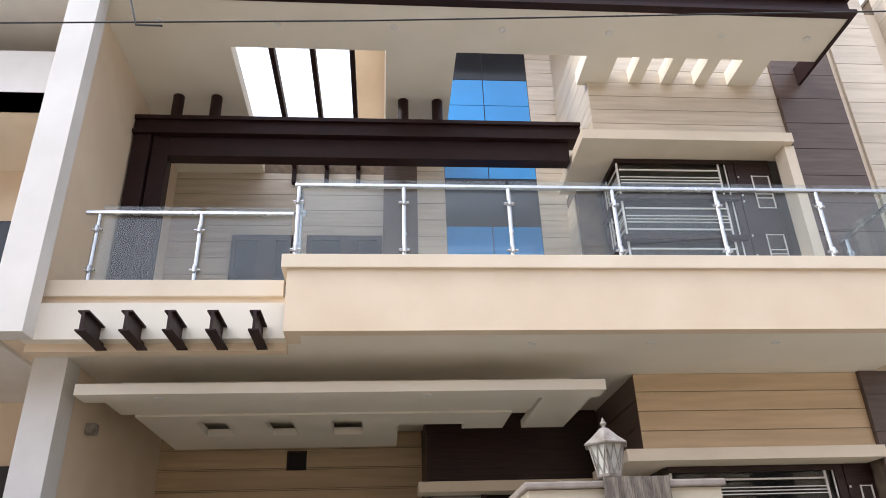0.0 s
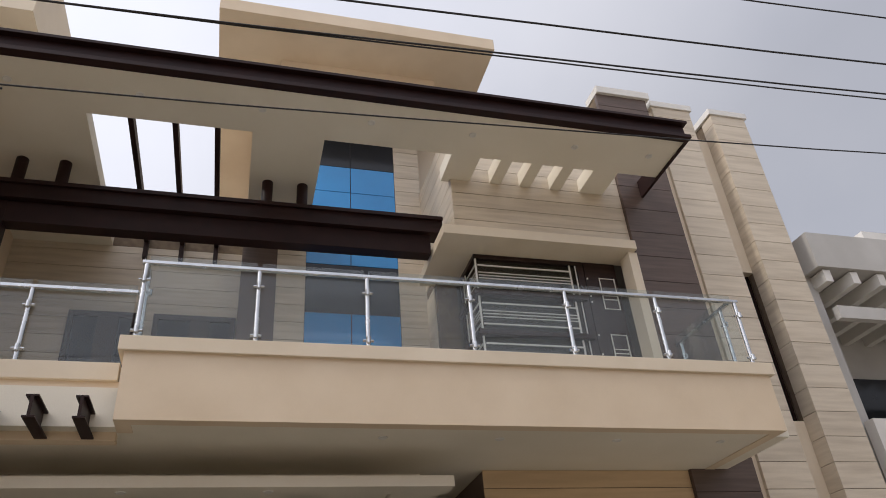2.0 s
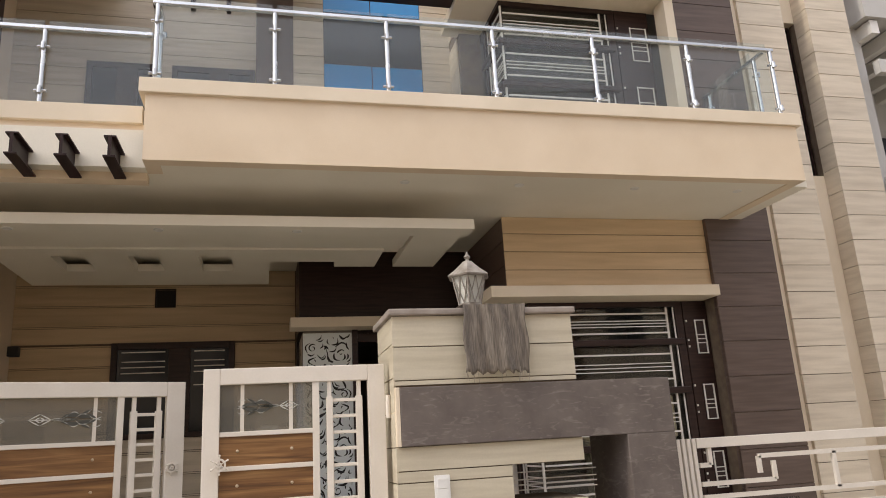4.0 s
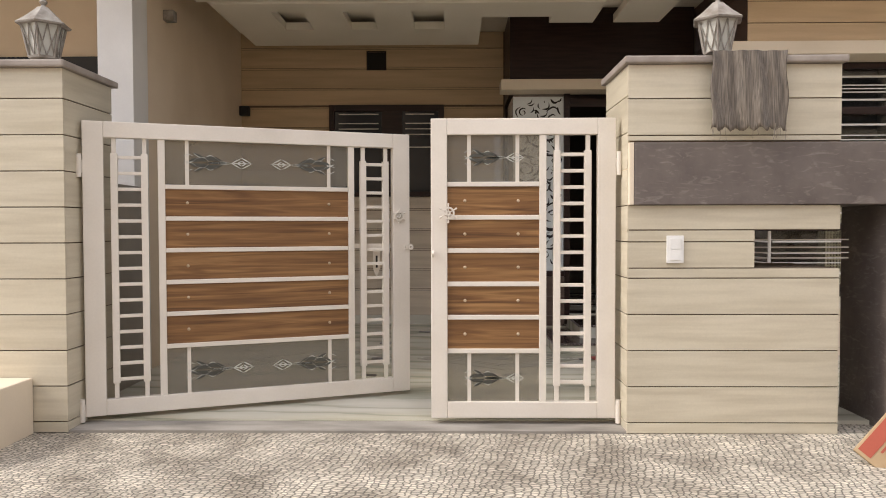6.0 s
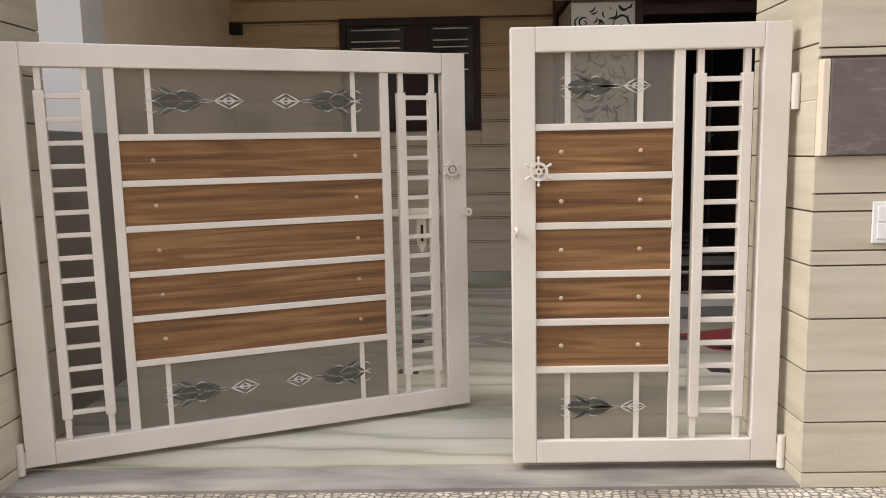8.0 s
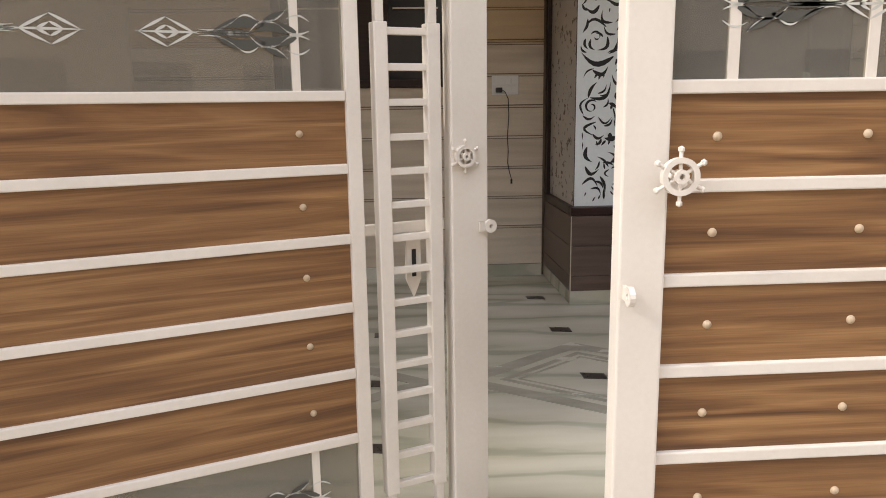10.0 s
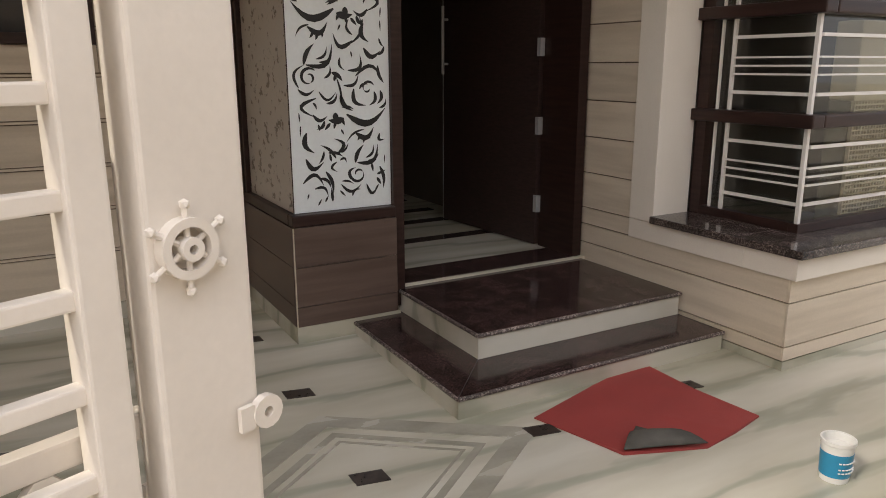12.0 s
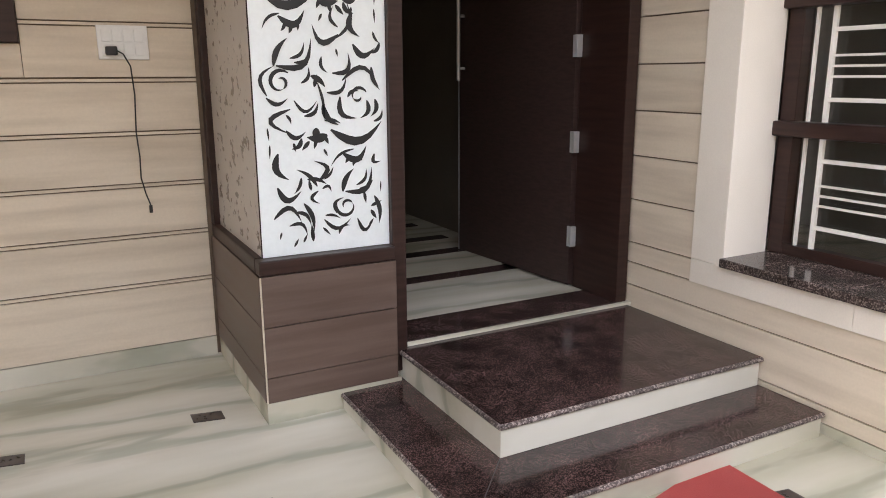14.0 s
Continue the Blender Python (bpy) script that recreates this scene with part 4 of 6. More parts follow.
part("corner_line", boxes((0.031, 0.035, 0.059, 0.064, 0.71, 2.7)), M_DARK_STEEL, fret, "thin dark corner strip")
PX0, PX1, PZ0, PZ1, PY = 0.04, 0.611, 0.71, 2.69, 0.06
part("panel", boxes((0.036, PX1, PY, PY + 0.02, PZ0, PZ1)), M_JALI, fret, "white fretwork panel")


def stroke(bm, pts, w, y, depth=0.003):
    """A tapered flat stroke through (x, z) points, thickest in its middle."""
    n = len(pts)
    L, R = [], []
    for i, (x, z) in enumerate(pts):
        a, b = pts[max(i - 1, 0)], pts[min(i + 1, n - 1)]
        dx, dz = b[0] - a[0], b[1] - a[1]
        q = math.hypot(dx, dz) or 1
        k = w * math.sin(math.pi * (0.03 + 0.95 * i / (n - 1)) ** 0.75) / 2
        L.append((x - dz / q * k, z + dx / q * k))
        R.append((x + dz / q * k, z - dx / q * k))
    ring = [bm.verts.new((x, y - depth, z)) for x, z in L + R[::-1]]
    m = len(ring)
    for i in range(n - 1):
        bm.faces.new((ring[i], ring[i + 1], ring[m - 2 - i], ring[m - 1 - i]))


def spiral(cx, cz, r, a0, turns, flip=1, n=16):
    return [(cx + flip * r * (1 - 0.72 * t) * math.cos(a0 + turns * 2 * math.pi * t), cz + r * (1 - 0.72 * t) * math.sin(a0 + turns * 2 * math.pi * t)) for t in [i / (n - 1) for i in range(n)]]


def arc(x0, z0, x1, z1, bulge, n=9):
    """A bowed line between two points."""
    dx, dz = x1 - x0, z1 - z0
    return [(x0 + dx * t - dz * bulge * math.sin(math.pi * t), z0 + dz * t + dx * bulge * math.sin(math.pi * t)) for t in [i / (n - 1) for i in range(n)]]


cxm = (PX0 + PX1) / 2


def volute(put, cx, cz, r, a0, turns, flip, w):
    """A volute whose outer sweep swells."""
    pts = spiral(cx, cz, r, a0, turns, flip, 22)
    put(pts[:13], w * 1.3)
    put(pts[12:], w)


def leaf_arc(put, x0, z0, x1, z1, bulge, w):
    """A bowed leaf between two points of the motif."""
    put(arc(x0, z0, x1, z1, bulge * 1.15, 8), w * 1.08)


def fret_put(shift, side):
    """Cuts one leaf of the motif, mirrored by side and raised by shift, where it fits the panel."""
    def put(pts, w):
        put.turn = (put.turn + 1) % 7
        q = [(cxm + side * u, PZ0 + shift + v) for u, v in pts]
        if all(PX0 - 0.003 < x < PX1 - 0.006 and PZ0 + 0.01 < z < PZ1 - 0.008 for x, z in q):
            bm = bmesh.new()
            stroke(bm, q, w, PY, 0.002 + 0.0003 * put.turn)
            for f in bm.faces:
                if f.normal.y > 0:
                    f.normal_flip()
            part("fretwork_leaf", bm, M_JALI_DARK, fret)
    put.turn = 0
    return put


def foot_motif(put):
    volute(put, 0.086, 0.19, 0.05, 2.6, 1.15, 1, 0.012)
    leaf_arc(put, 0.128, 0.434, 0.021, 0.365, -0.12, 0.01125)
    leaf_arc(put, 0.076, 0.419, 0.185, 0.445, -0.35, 0.0275)
    leaf_arc(put, 0.104, 0.400, 0.087, 0.375, 0, 0.01375)
    leaf_arc(put, 0.129, 0.392, 0.121, 0.360, 0, 0.01375)
    leaf_arc(put, 0.156, 0.407, 0.163, 0.381, 0, 0.0125)
    leaf_arc(put, 0.222, 0.409, 0.251, 0.375, -0.5, 0.01625)
    leaf_arc(put, -0.203, 0.429, -0.162, 0.320, -0.25, 0.0275)
    leaf_arc(put, -0.213, 0.290, -0.113, 0.269, -0.4, 0.025)
    leaf_arc(put, -0.110, 0.326, -0.143, 0.260, 0.1, 0.01375)
    leaf_arc(put, -0.042, 0.284, -0.129, 0.360, -0.1, 0.01625)
    leaf_arc(put, -0.036, 0.306, -0.051, 0.392, -0.5, 0.02)
    leaf_arc(put, -0.084, 0.316, -0.000, 0.291, 0.1, 0.01625)
    leaf_arc(put, -0.069, 0.269, -0.078, 0.316, 0, 0.01375)
    leaf_arc(put, -0.011, 0.313, 0.032, 0.363, -0.1, 0.01125)
    leaf_arc(put, -0.038, 0.265, -0.035, 0.210, -0.5, 0.01375)
    leaf_arc(put, -0.020, 0.272, 0.019, 0.257, 0.4, 0.0125)
    leaf_arc(put, 0.071, 0.254, 0.123, 0.350, 0.1, 0.0225)
    leaf_arc(put, 0.082, 0.254, 0.207, 0.351, -0.3, 0.0225)
    leaf_arc(put, 0.134, 0.278, 0.182, 0.348, -0.2, 0.01375)
    leaf_arc(put, 0.148, 0.262, 0.212, 0.295, -0.15, 0.01375)
    leaf_arc(put, 0.169, 0.245, 0.177, 0.196, 0, 0.01375)
    leaf_arc(put, -0.017, 0.140, 0.104, 0.134, -0.3, 0.01625)
    leaf_arc(put, -0.012, 0.157, 0.056, 0.138, 0.1, 0.01125)
    leaf_arc(put, 0.040, 0.163, 0.073, 0.228, 0.3, 0.015)
    leaf_arc(put, 0.134, 0.132, 0.210, 0.125, -0.6, 0.01625)
    leaf_arc(put, 0.217, 0.225, 0.236, 0.098, 0.1, 0.02)
    leaf_arc(put, 0.200, 0.181, 0.251, 0.201, 0, 0.01375)
    leaf_arc(put, 0.199, 0.163, 0.224, 0.122, 0, 0.01625)
    leaf_arc(put, 0.188, 0.093, 0.210, 0.125, 0, 0.01125)
    leaf_arc(put, -0.235, 0.159, -0.117, 0.137, 0.4, 0.02)
    leaf_arc(put, -0.104, 0.216, -0.064, 0.093, 0.1, 0.02)
    leaf_arc(put, -0.143, 0.181, -0.077, 0.122, 0.2, 0.01625)
    leaf_arc(put, -0.069, 0.049, -0.074, 0.125, 0, 0.01625)
    leaf_arc(put, -0.171, 0.125, -0.094, 0.078, 0.3, 0.015)
    leaf_arc(put, -0.205, 0.101, -0.214, 0.071, 0, 0.00875)
    leaf_arc(put, -0.154, 0.034, -0.133, 0.069, 0, 0.01)
    leaf_arc(put, -0.113, 0.049, -0.095, 0.084, 0, 0.01)
    leaf_arc(put, -0.025, 0.106, 0.008, 0.071, 0, 0.01)
    leaf_arc(put, 0.047, 0.071, 0.098, 0.104, 0.25, 0.01375)
    leaf_arc(put, 0.249, 0.287, 0.247, 0.240, 0, 0.00625)


def repeat_motif(put):
    volute(put, -0.178, 0.315, 0.05, 0.8, 1.2, 1, 0.013)
    volute(put, 0.155, 0.255, 0.04, 0.4, 0.9, 1, 0.011)
    leaf_arc(put, -0.166, 0.580, -0.240, 0.519, -0.15, 0.01125)
    leaf_arc(put, -0.174, 0.570, -0.065, 0.595, -0.35, 0.0275)
    leaf_arc(put, -0.146, 0.548, -0.165, 0.513, 0.1, 0.01375)
    leaf_arc(put, -0.124, 0.541, -0.133, 0.504, 0.1, 0.015)
    leaf_arc(put, -0.099, 0.548, -0.096, 0.516, 0.1, 0.0125)
    leaf_arc(put, 0.064, 0.489, 0.116, 0.636, -0.2, 0.01375)
    leaf_arc(put, 0.075, 0.504, -0.036, 0.541, 0.4, 0.0225)
    leaf_arc(put, 0.074, 0.533, 0.056, 0.614, 0.25, 0.01375)
    leaf_arc(put, 0.136, 0.592, 0.168, 0.497, -0.25, 0.025)
    leaf_arc(put, 0.137, 0.467, 0.236, 0.453, -0.35, 0.025)
    leaf_arc(put, 0.258, 0.475, 0.205, 0.433, 0.2, 0.01625)
    leaf_arc(put, 0.228, 0.519, 0.258, 0.472, -0.1, 0.01125)
    leaf_arc(put, -0.235, 0.261, -0.199, 0.379, 0.3, 0.015)
    leaf_arc(put, -0.239, 0.254, -0.151, 0.251, -0.25, 0.01625)
    leaf_arc(put, -0.202, 0.379, -0.142, 0.486, 0.1, 0.0225)
    leaf_arc(put, -0.191, 0.379, -0.043, 0.486, -0.3, 0.0225)
    leaf_arc(put, -0.134, 0.408, -0.072, 0.472, -0.2, 0.01375)
    leaf_arc(put, -0.117, 0.392, -0.046, 0.425, -0.15, 0.01375)
    leaf_arc(put, -0.092, 0.310, -0.059, 0.375, -0.2, 0.01375)
    leaf_arc(put, -0.001, 0.416, 0.023, 0.351, -0.2, 0.01375)
    leaf_arc(put, 0.042, 0.350, 0.114, 0.433, -0.35, 0.01875)
    leaf_arc(put, 0.062, 0.448, 0.069, 0.416, 0, 0.00875)
    leaf_arc(put, -0.024, 0.313, 0.002, 0.154, 0.05, 0.01125)
    leaf_arc(put, -0.050, 0.339, 0.010, 0.294, 0.1, 0.0225)
    leaf_arc(put, -0.037, 0.295, -0.023, 0.345, 0, 0.01625)
    leaf_arc(put, -0.125, 0.242, -0.028, 0.239, -0.4, 0.01375)
    leaf_arc(put, -0.085, 0.178, -0.023, 0.232, -0.2, 0.01625)
    leaf_arc(put, 0.016, 0.272, 0.103, 0.331, -0.25, 0.01625)
    leaf_arc(put, 0.085, 0.320, 0.248, 0.295, 0.35, 0.01875)
    leaf_arc(put, 0.217, 0.375, 0.253, 0.281, -0.1, 0.01875)
    leaf_arc(put, 0.074, 0.254, 0.145, 0.163, -0.3, 0.0225)
    leaf_arc(put, 0.107, 0.251, 0.159, 0.276, 0.2, 0.01375)
    leaf_arc(put, 0.193, 0.237, 0.161, 0.163, 0.25, 0.01875)
    leaf_arc(put, 0.230, 0.242, 0.209, 0.169, 0.2, 0.01875)
    leaf_arc(put, 0.027, 0.119, 0.258, 0.147, -0.25, 0.035)
    leaf_arc(put, 0.222, 0.148, 0.263, 0.198, -0.2, 0.01375)
    leaf_arc(put, -0.004, 0.225, 0.063, 0.137, -0.15, 0.025)
    leaf_arc(put, 0.002, 0.157, 0.072, 0.144, 0.1, 0.01375)
    leaf_arc(put, -0.142, 0.207, -0.147, 0.107, -0.72, 0.01875)
    leaf_arc(put, -0.164, 0.122, -0.082, 0.114, -0.3, 0.01875)
    leaf_arc(put, -0.161, 0.184, -0.142, 0.148, 0.1, 0.01125)
    leaf_arc(put, 0.011, 0.098, -0.078, 0.092, 0.1, 0.035)
    leaf_arc(put, -0.036, 0.129, -0.039, 0.075, 0, 0.03)
    leaf_arc(put, -0.001, 0.095, 0.015, 0.060, 0, 0.015)
    leaf_arc(put, -0.037, 0.081, -0.048, 0.042, 0, 0.015)
    leaf_arc(put, -0.067, 0.075, -0.101, 0.038, 0, 0.01625)
    leaf_arc(put, -0.101, 0.088, -0.145, 0.045, 0.2, 0.01875)
    leaf_arc(put, -0.135, 0.070, -0.128, 0.034, 0, 0.01125)
    leaf_arc(put, -0.241, 0.134, -0.237, 0.082, 0, 0.0075)
    leaf_arc(put, -0.235, 0.066, -0.238, 0.009, 0, 0.0075)
    leaf_arc(put, -0.007, 0.040, 0.009, 0.010, 0, 0.01)


foot_motif(fret_put(0.0, 1))
for k in range(3):
    repeat_motif(fret_put(0.4 + 0.544 * k, 1 if k % 2 == 0 else -1))

# ---- steps ----
step = thing("entrance_steps", "two maroon granite steps with marble risers before the main door", "steps", (0.8, 3.1, 0.09))


def tread(x0, x1, y0, y1, z0, z1):
    """A granite slab with a paler, rough-cut rounded edge on its open sides."""
    t = part("tread", boxes((x0 + 0.012, x1, y0 + 0.012, y1, z0, z1), bevel=0.003), M_GRANITE, step, "polished maroon granite tread")
    rr = (z1 - z0) / 2
    for a, b in (((x0 + rr, y0 + rr), (x1, y0 + rr)), ((x0 + rr, y0 + rr), (x0 + rr, y1))):
        bm = rod(bmesh.new(), (*a, z0 + rr), (*b, z0 + rr), rr - 0.0005, 12)
        part("nosing", bm, M_GRANITE_EDGE, t, "paler rough-cut granite edge", smooth=True)


part("riser", boxes((-0.842, 0.85, -0.611, 0.64, -0.05, 0.05)), M_MARBLE, step, "pale marble riser")
tread(-0.853, 0.86, -0.622, 0.645, 0.05, 0.073)
joint = bmesh.new()
rod(joint, (-0.845, -0.614, 0.0725), (-0.525, -0.275, 0.0725), 0.0022, 6)
part("mitre_joint", joint, M_BLACK, step, "dark mitre joint in the lower tread")
part("riser", boxes((-0.535, 0.85, -0.287, 0.64, 0.074, 0.187)), M_MARBLE, step, "pale marble riser")
tread(-0.55, 0.86, -0.302, 0.645, 0.187, 0.211)

# ---- boundary piers and wall ----
pier = structure("pier_right", boxes((0.06, 1.345, -0.18, 0.46, 0, 1.05), (0.06, 0.825, -0.18, 0.46, 1.05, 1.285), (0.06, 1.345, -0.18, 0.46, 1.285, 1.44), (0.06, 1.345, -0.18, 0.46, 1.82, 2.30)), M_GROUT, "pale wood-look tiled boundary pier beside the gate", "pier")
structure("coping_right", boxes((0.02, 1.37, -0.235, 0.52, 2.30, 2.345), bevel=0.012), M_CAP, "grey stone coping on the boundary pier", "coping")
pier_l = structure("pier_left", boxes((-5.2, -3.46, -0.18, 0.46, 0, 2.30)), M_GROUT, "pale wood-look tiled left gate pier", "pier")
structure("coping_left", boxes((-5.2, -3.42, -0.235, 0.52, 2.30, 2.345), bevel=0.012), M_CAP, "grey stone coping on the left gate pier", "coping")
structure("band", boxes((0.08, 2.04, -0.225, 0.42, 1.44, 1.82), (1.67, 2.04, -0.225, 0.42, 0, 1.44), bevel=0.006), M_BAND, "rough dark brown band stepping down beside the wall", "wall")
structure("trim_band_end", boxes((0.05, 0.078, -0.222, 0.0, 1.44, 1.82), bevel=0.004), M_CREAM_LIGHT, "pale plaster edge at the end of the brown band", "trim")
structure("block_left", boxes((-6.5, -3.66, -0.9, -0.2, 0.0, 0.37), bevel=0.01), M_CREAM_LIGHT, "low cream masonry block beside the pier", "block")
wgr = thing("wall_grille", "white bars across the slot of the boundary wall", "grille", (1.25, 0.1, 1.05))
for z in (0.05, 0.085, 0.12, 0.17):
    part("bar", boxes((-0.42, 0.3, -0.006, 0.006, z - 0.004, z + 0.004)), M_GRILLE, wgr)
part("upright", boxes((-0.36, -0.348, -0.008, 0.008, 0, 0.235)), M_GRILLE, wgr)

# ---- gate ----
def etched_flower(parent, cx, cz, s, mirror=1):
    """A two-lobed leaf spray on a long stem that ends in a facetted diamond, drawn in raised lines on the glass."""
    P = lambda u, v: (cx + mirror * s * u, cz + s * v)

    def line(pts, w, mat, label):
        bm = bmesh.new()
        stroke(bm, [P(u, v) for u, v in pts], w * s / 0.28, -0.005, 0.003)
        for f in bm.faces:
            if f.normal.y > 0:
                f.normal_flip()
        part("etched_line", bm, mat, parent, label)
    for v in (1, -1):
        # dark fills: the bud, the swept leaf and its barb
        for pts, w in ((arc(-0.62, 0.03 * v, -0.12, 0.025 * v, 0.11 * v), 0.032), (arc(-0.24, 0.1 * v, 0.34, 0.03 * v, 0.1 * v), 0.034),
                       (arc(-0.2, 0.09 * v, -0.5, 0.27 * v, -0.05 * v), 0.022), (arc(-0.12, 0.02 * v, 0.5, 0.012 * v, 0.0), 0.012)):
            line(pts, w, M_ETCH_DARK, "dark etched leaf")
        # pale outlines
        for pts, w in ((arc(-0.78, 0.05 * v, -0.42, 0.11 * v, -0.2 * v), 0.007), (arc(-0.42, 0.11 * v, -0.06, 0.015 * v, 0.22 * v), 0.007),
                       (arc(-0.06, 0.015 * v, 0.56, 0.01 * v, 0.0), 0.006), (arc(-0.78, 0.16 * v, -0.5, 0.18 * v, 0.2 * v), 0.006),
                       (arc(-0.5, 0.28 * v, -0.16, 0.15 * v, -0.15 * v), 0.006), (arc(-0.16, 0.15 * v, 0.1, 0.14 * v, 0.25 * v), 0.006), (arc(0.1, 0.14 * v, 0.52, 0.04 * v, -0.12 * v), 0.006)):
            line(pts, w, M_ETCH, "white etched line")
        for k in (1.0, 0.45):
            line(arc(0.85 - 0.29 * k, 0, 0.85, 0.16 * v * k, 0.0), 0.009, M_ETCH, "white etched line")
            line(arc(0.85, 0.16 * v * k, 0.85 + 0.29 * k, 0, 0.0), 0.009, M_ETCH, "white etched line")
    line(arc(0.52, 0.0, 1.18, 0.0, 0.0), 0.008, M_ETCH, "white etched line")


def ladder(parent, u0, u1, zb, zt, rungs):
    """A ladder of two stepped uprights and many rungs."""
    for u in (u0, u1):
        bm = boxes((u - 0.022, u + 0.022, -0.022, 0.022, zb + 0.1, zt - 0.1), (u - 0.014, u + 0.014, -0.014, 0.014, zb, zb + 0.1), (u - 0.014, u + 0.014, -0.014, 0.014, zt - 0.1, zt), bevel=0.004)
        part("ladder_upright", bm, M_GATE, parent)
    for k in range(rungs):
        z = zb + 0.125 + k * (zt - zb - 0.25) / (rungs - 1)
        part("rung", boxes((u0 + 0.02, u1 - 0.02, -0.011, 0.011, z - 0.011, z + 0.011), bevel=0.003), M_GATE, parent)


def ship_wheel(parent, u, z, y, r=0.052):
    """A small cast ship's wheel with eight handles."""
    bm = bmesh.new()
    seg = 24
    for ro, ri, y0, y1 in ((r * 0.78, r * 0.55, -0.012, 0.006), (r * 0.3, r * 0.12, -0.016, 0.006)):
        vs = [[bm.verts.new((u + q * math.cos(2 * math.pi * i / seg), y + yy, z + q * math.sin(2 * math.pi * i / seg))) for i in range(seg)] for q, yy in ((ro, y1), (ro, y0), (ri, y0), (ri, y1))]
        for a, b in zip(vs, vs[1:] + vs[:1]):
            for i in range(seg):
                j = (i + 1) % seg
                bm.faces.new((a[i], a[j], b[j], b[i]))
    for i in range(6):
        a = math.pi / 6 + i * math.pi / 3
        c, s = math.cos(a), math.sin(a)
        rod(bm, (u + 0.1 * r * c, y - 0.004, z + 0.1 * r * s), (u + 1.08 * r * c, y - 0.004, z + 1.08 * r * s), r * 0.085, 8)
        bmesh.ops.create_icosphere(bm, subdivisions=1, radius=r * 0.15, matrix=Matrix.Translation((u + 1.1 * r * c, y - 0.004, z + 1.1 * r * s)))
    rod(bm, (u, y, z), (u, -0.028, z), r * 0.2, 12)
    part("ship_wheel", bm, M_GATE, parent, "small ivory ship's wheel ornament", smooth=True)


def gate_leaf(name, label, place, turn, W, stile, u_div0, u_div1, ladders, stile_r, knobs):
    """One leaf: outer frame, dividing uprights, wood panels, two panes, ladders."""
    g = thing(name, label, "gate", place, turn)
    H0, H1 = 0.0, 1.925
    T = 0.03
    part("stile", boxes((0, stile, -T, T, H0, H1), bevel=0.006), M_GATE, g)
    part("stile", boxes((W - stile_r, W, -T, T, H0, H1), bevel=0.006), M_GATE, g)
    part("top_rail", boxes((stile, W - stile_r, -T, T, H1 - 0.105, H1), bevel=0.006), M_GATE, g)
    part("bottom_rail", boxes((stile, W - stile_r, -T, T, H0, 0.105), bevel=0.006), M_GATE, g)
    a, b = u_div0, u_div1
    for lo, hi in ((a - 0.045, a), (b, b + 0.045)):
        if lo > stile + 0.01 and hi < W - stile_r - 0.01:
            part("upright", boxes((lo, hi, -0.022, 0.022, 0.105, H1 - 0.105), bevel=0.004), M_GATE, g)
    edges = [0.432, 0.65, 0.865, 1.08, 1.293, 1.506]
    for z in edges:
        part("cross_rail", boxes((a, b, -0.02, 0.02, z - 0.015, z + 0.015), bevel=0.004), M_GATE, g)
    for z0, z1 in zip(edges, edges[1:]):
        p = part("panel", boxes((a, b, -0.006, 0.006, z0 + 0.015, z1 - 0.015)), M_WOOD, g, "brown wood-grain panel")
        for u in knobs:
            bmk = bmesh.new()
            lathe(bmk, [(0.0105, 0), (0.0105, 0.003), (0.0075, 0.007), (0.002, 0.009)], 10)
            bmesh.ops.transform(bmk, matrix=Matrix.Translation((u, -0.006, (z0 + z1) / 2)) @ Matrix.Rotation(radians(90), 4, "X"), verts=bmk.verts)
            part("knob", bmk, M_KNOB, p, "small beige screw cap", smooth=True)
    for z0, z1 in ((0.105, 0.417), (1.521, H1 - 0.105)):
        part("glass_pane", boxes((a, b, -0.003, 0.003, z0, z1)), M_GATE_GLASS, g, "grey etched glass pane")
        for u in (a + 0.14, b - 0.14):
            part("glass_strip", boxes((u - 0.012, u + 0.012, -0.007, 0.005, z0, z1)), M_GATE, g)
    for u0, u1 in ladders:
        ladder(g, u0, u1, 0.105, H1 - 0.105, 15)
    return g


LEAF_ANGLE = math.degrees(math.atan2(0.815, 2.062))
big = gate_leaf("gate_leaf", "large ivory steel gate leaf with wood panels, half open inwards", (-3.428, 0.0, 0.075), LEAF_ANGLE, 2.217, 0.125, 0.5, 1.75, ((0.187, 0.373), (1.864, 2.036)), 0.13, (0.64, 1.61))
small = gate_leaf("wicket_gate", "ivory steel wicket gate with wood panels, closed", (-1.17, 0.0, 0.075), 0, 1.18, 0.105, 0.105, 0.695, ((0.808, 1.005),), 0.115, (0.218, 0.56))
for z in (1.675, 0.255):
    etched_flower(big, 0.8, z, 0.235)
    etched_flower(big, 1.47, z, 0.235, -1)
    etched_flower(small, 0.37, z, 0.2)
ship_wheel(big, 2.13, 1.315, -0.036, 0.045)
ship_wheel(small, 0.112, 1.32, -0.072)


def lug(parent, u, z, y, way=1):
    """A padlock lug: a plate with a round eye."""
    bm = boxes((min(u, u + way * 0.03), max(u, u + way * 0.02), y - 0.004, y + 0.004, z - 0.016, z + 0.016))
    seg = 14
    c = u + way * 0.04
    vs = [[bm.verts.new((c + q * math.cos(2 * math.pi * i / seg), y + yy, z + q * math.sin(2 * math.pi * i / seg))) for i in range(seg)] for q, yy in ((0.022, 0.006), (0.022, -0.006), (0.007, -0.006), (0.007, 0.006))]
    for a, b in zip(vs, vs[1:] + vs[:1]):
        for i in range(seg):
            j = (i + 1) % seg
            bm.faces.new((a[i], a[j], b[j], b[i]))
    return part("lug", bm, M_GATE, parent, "ivory padlock lug")


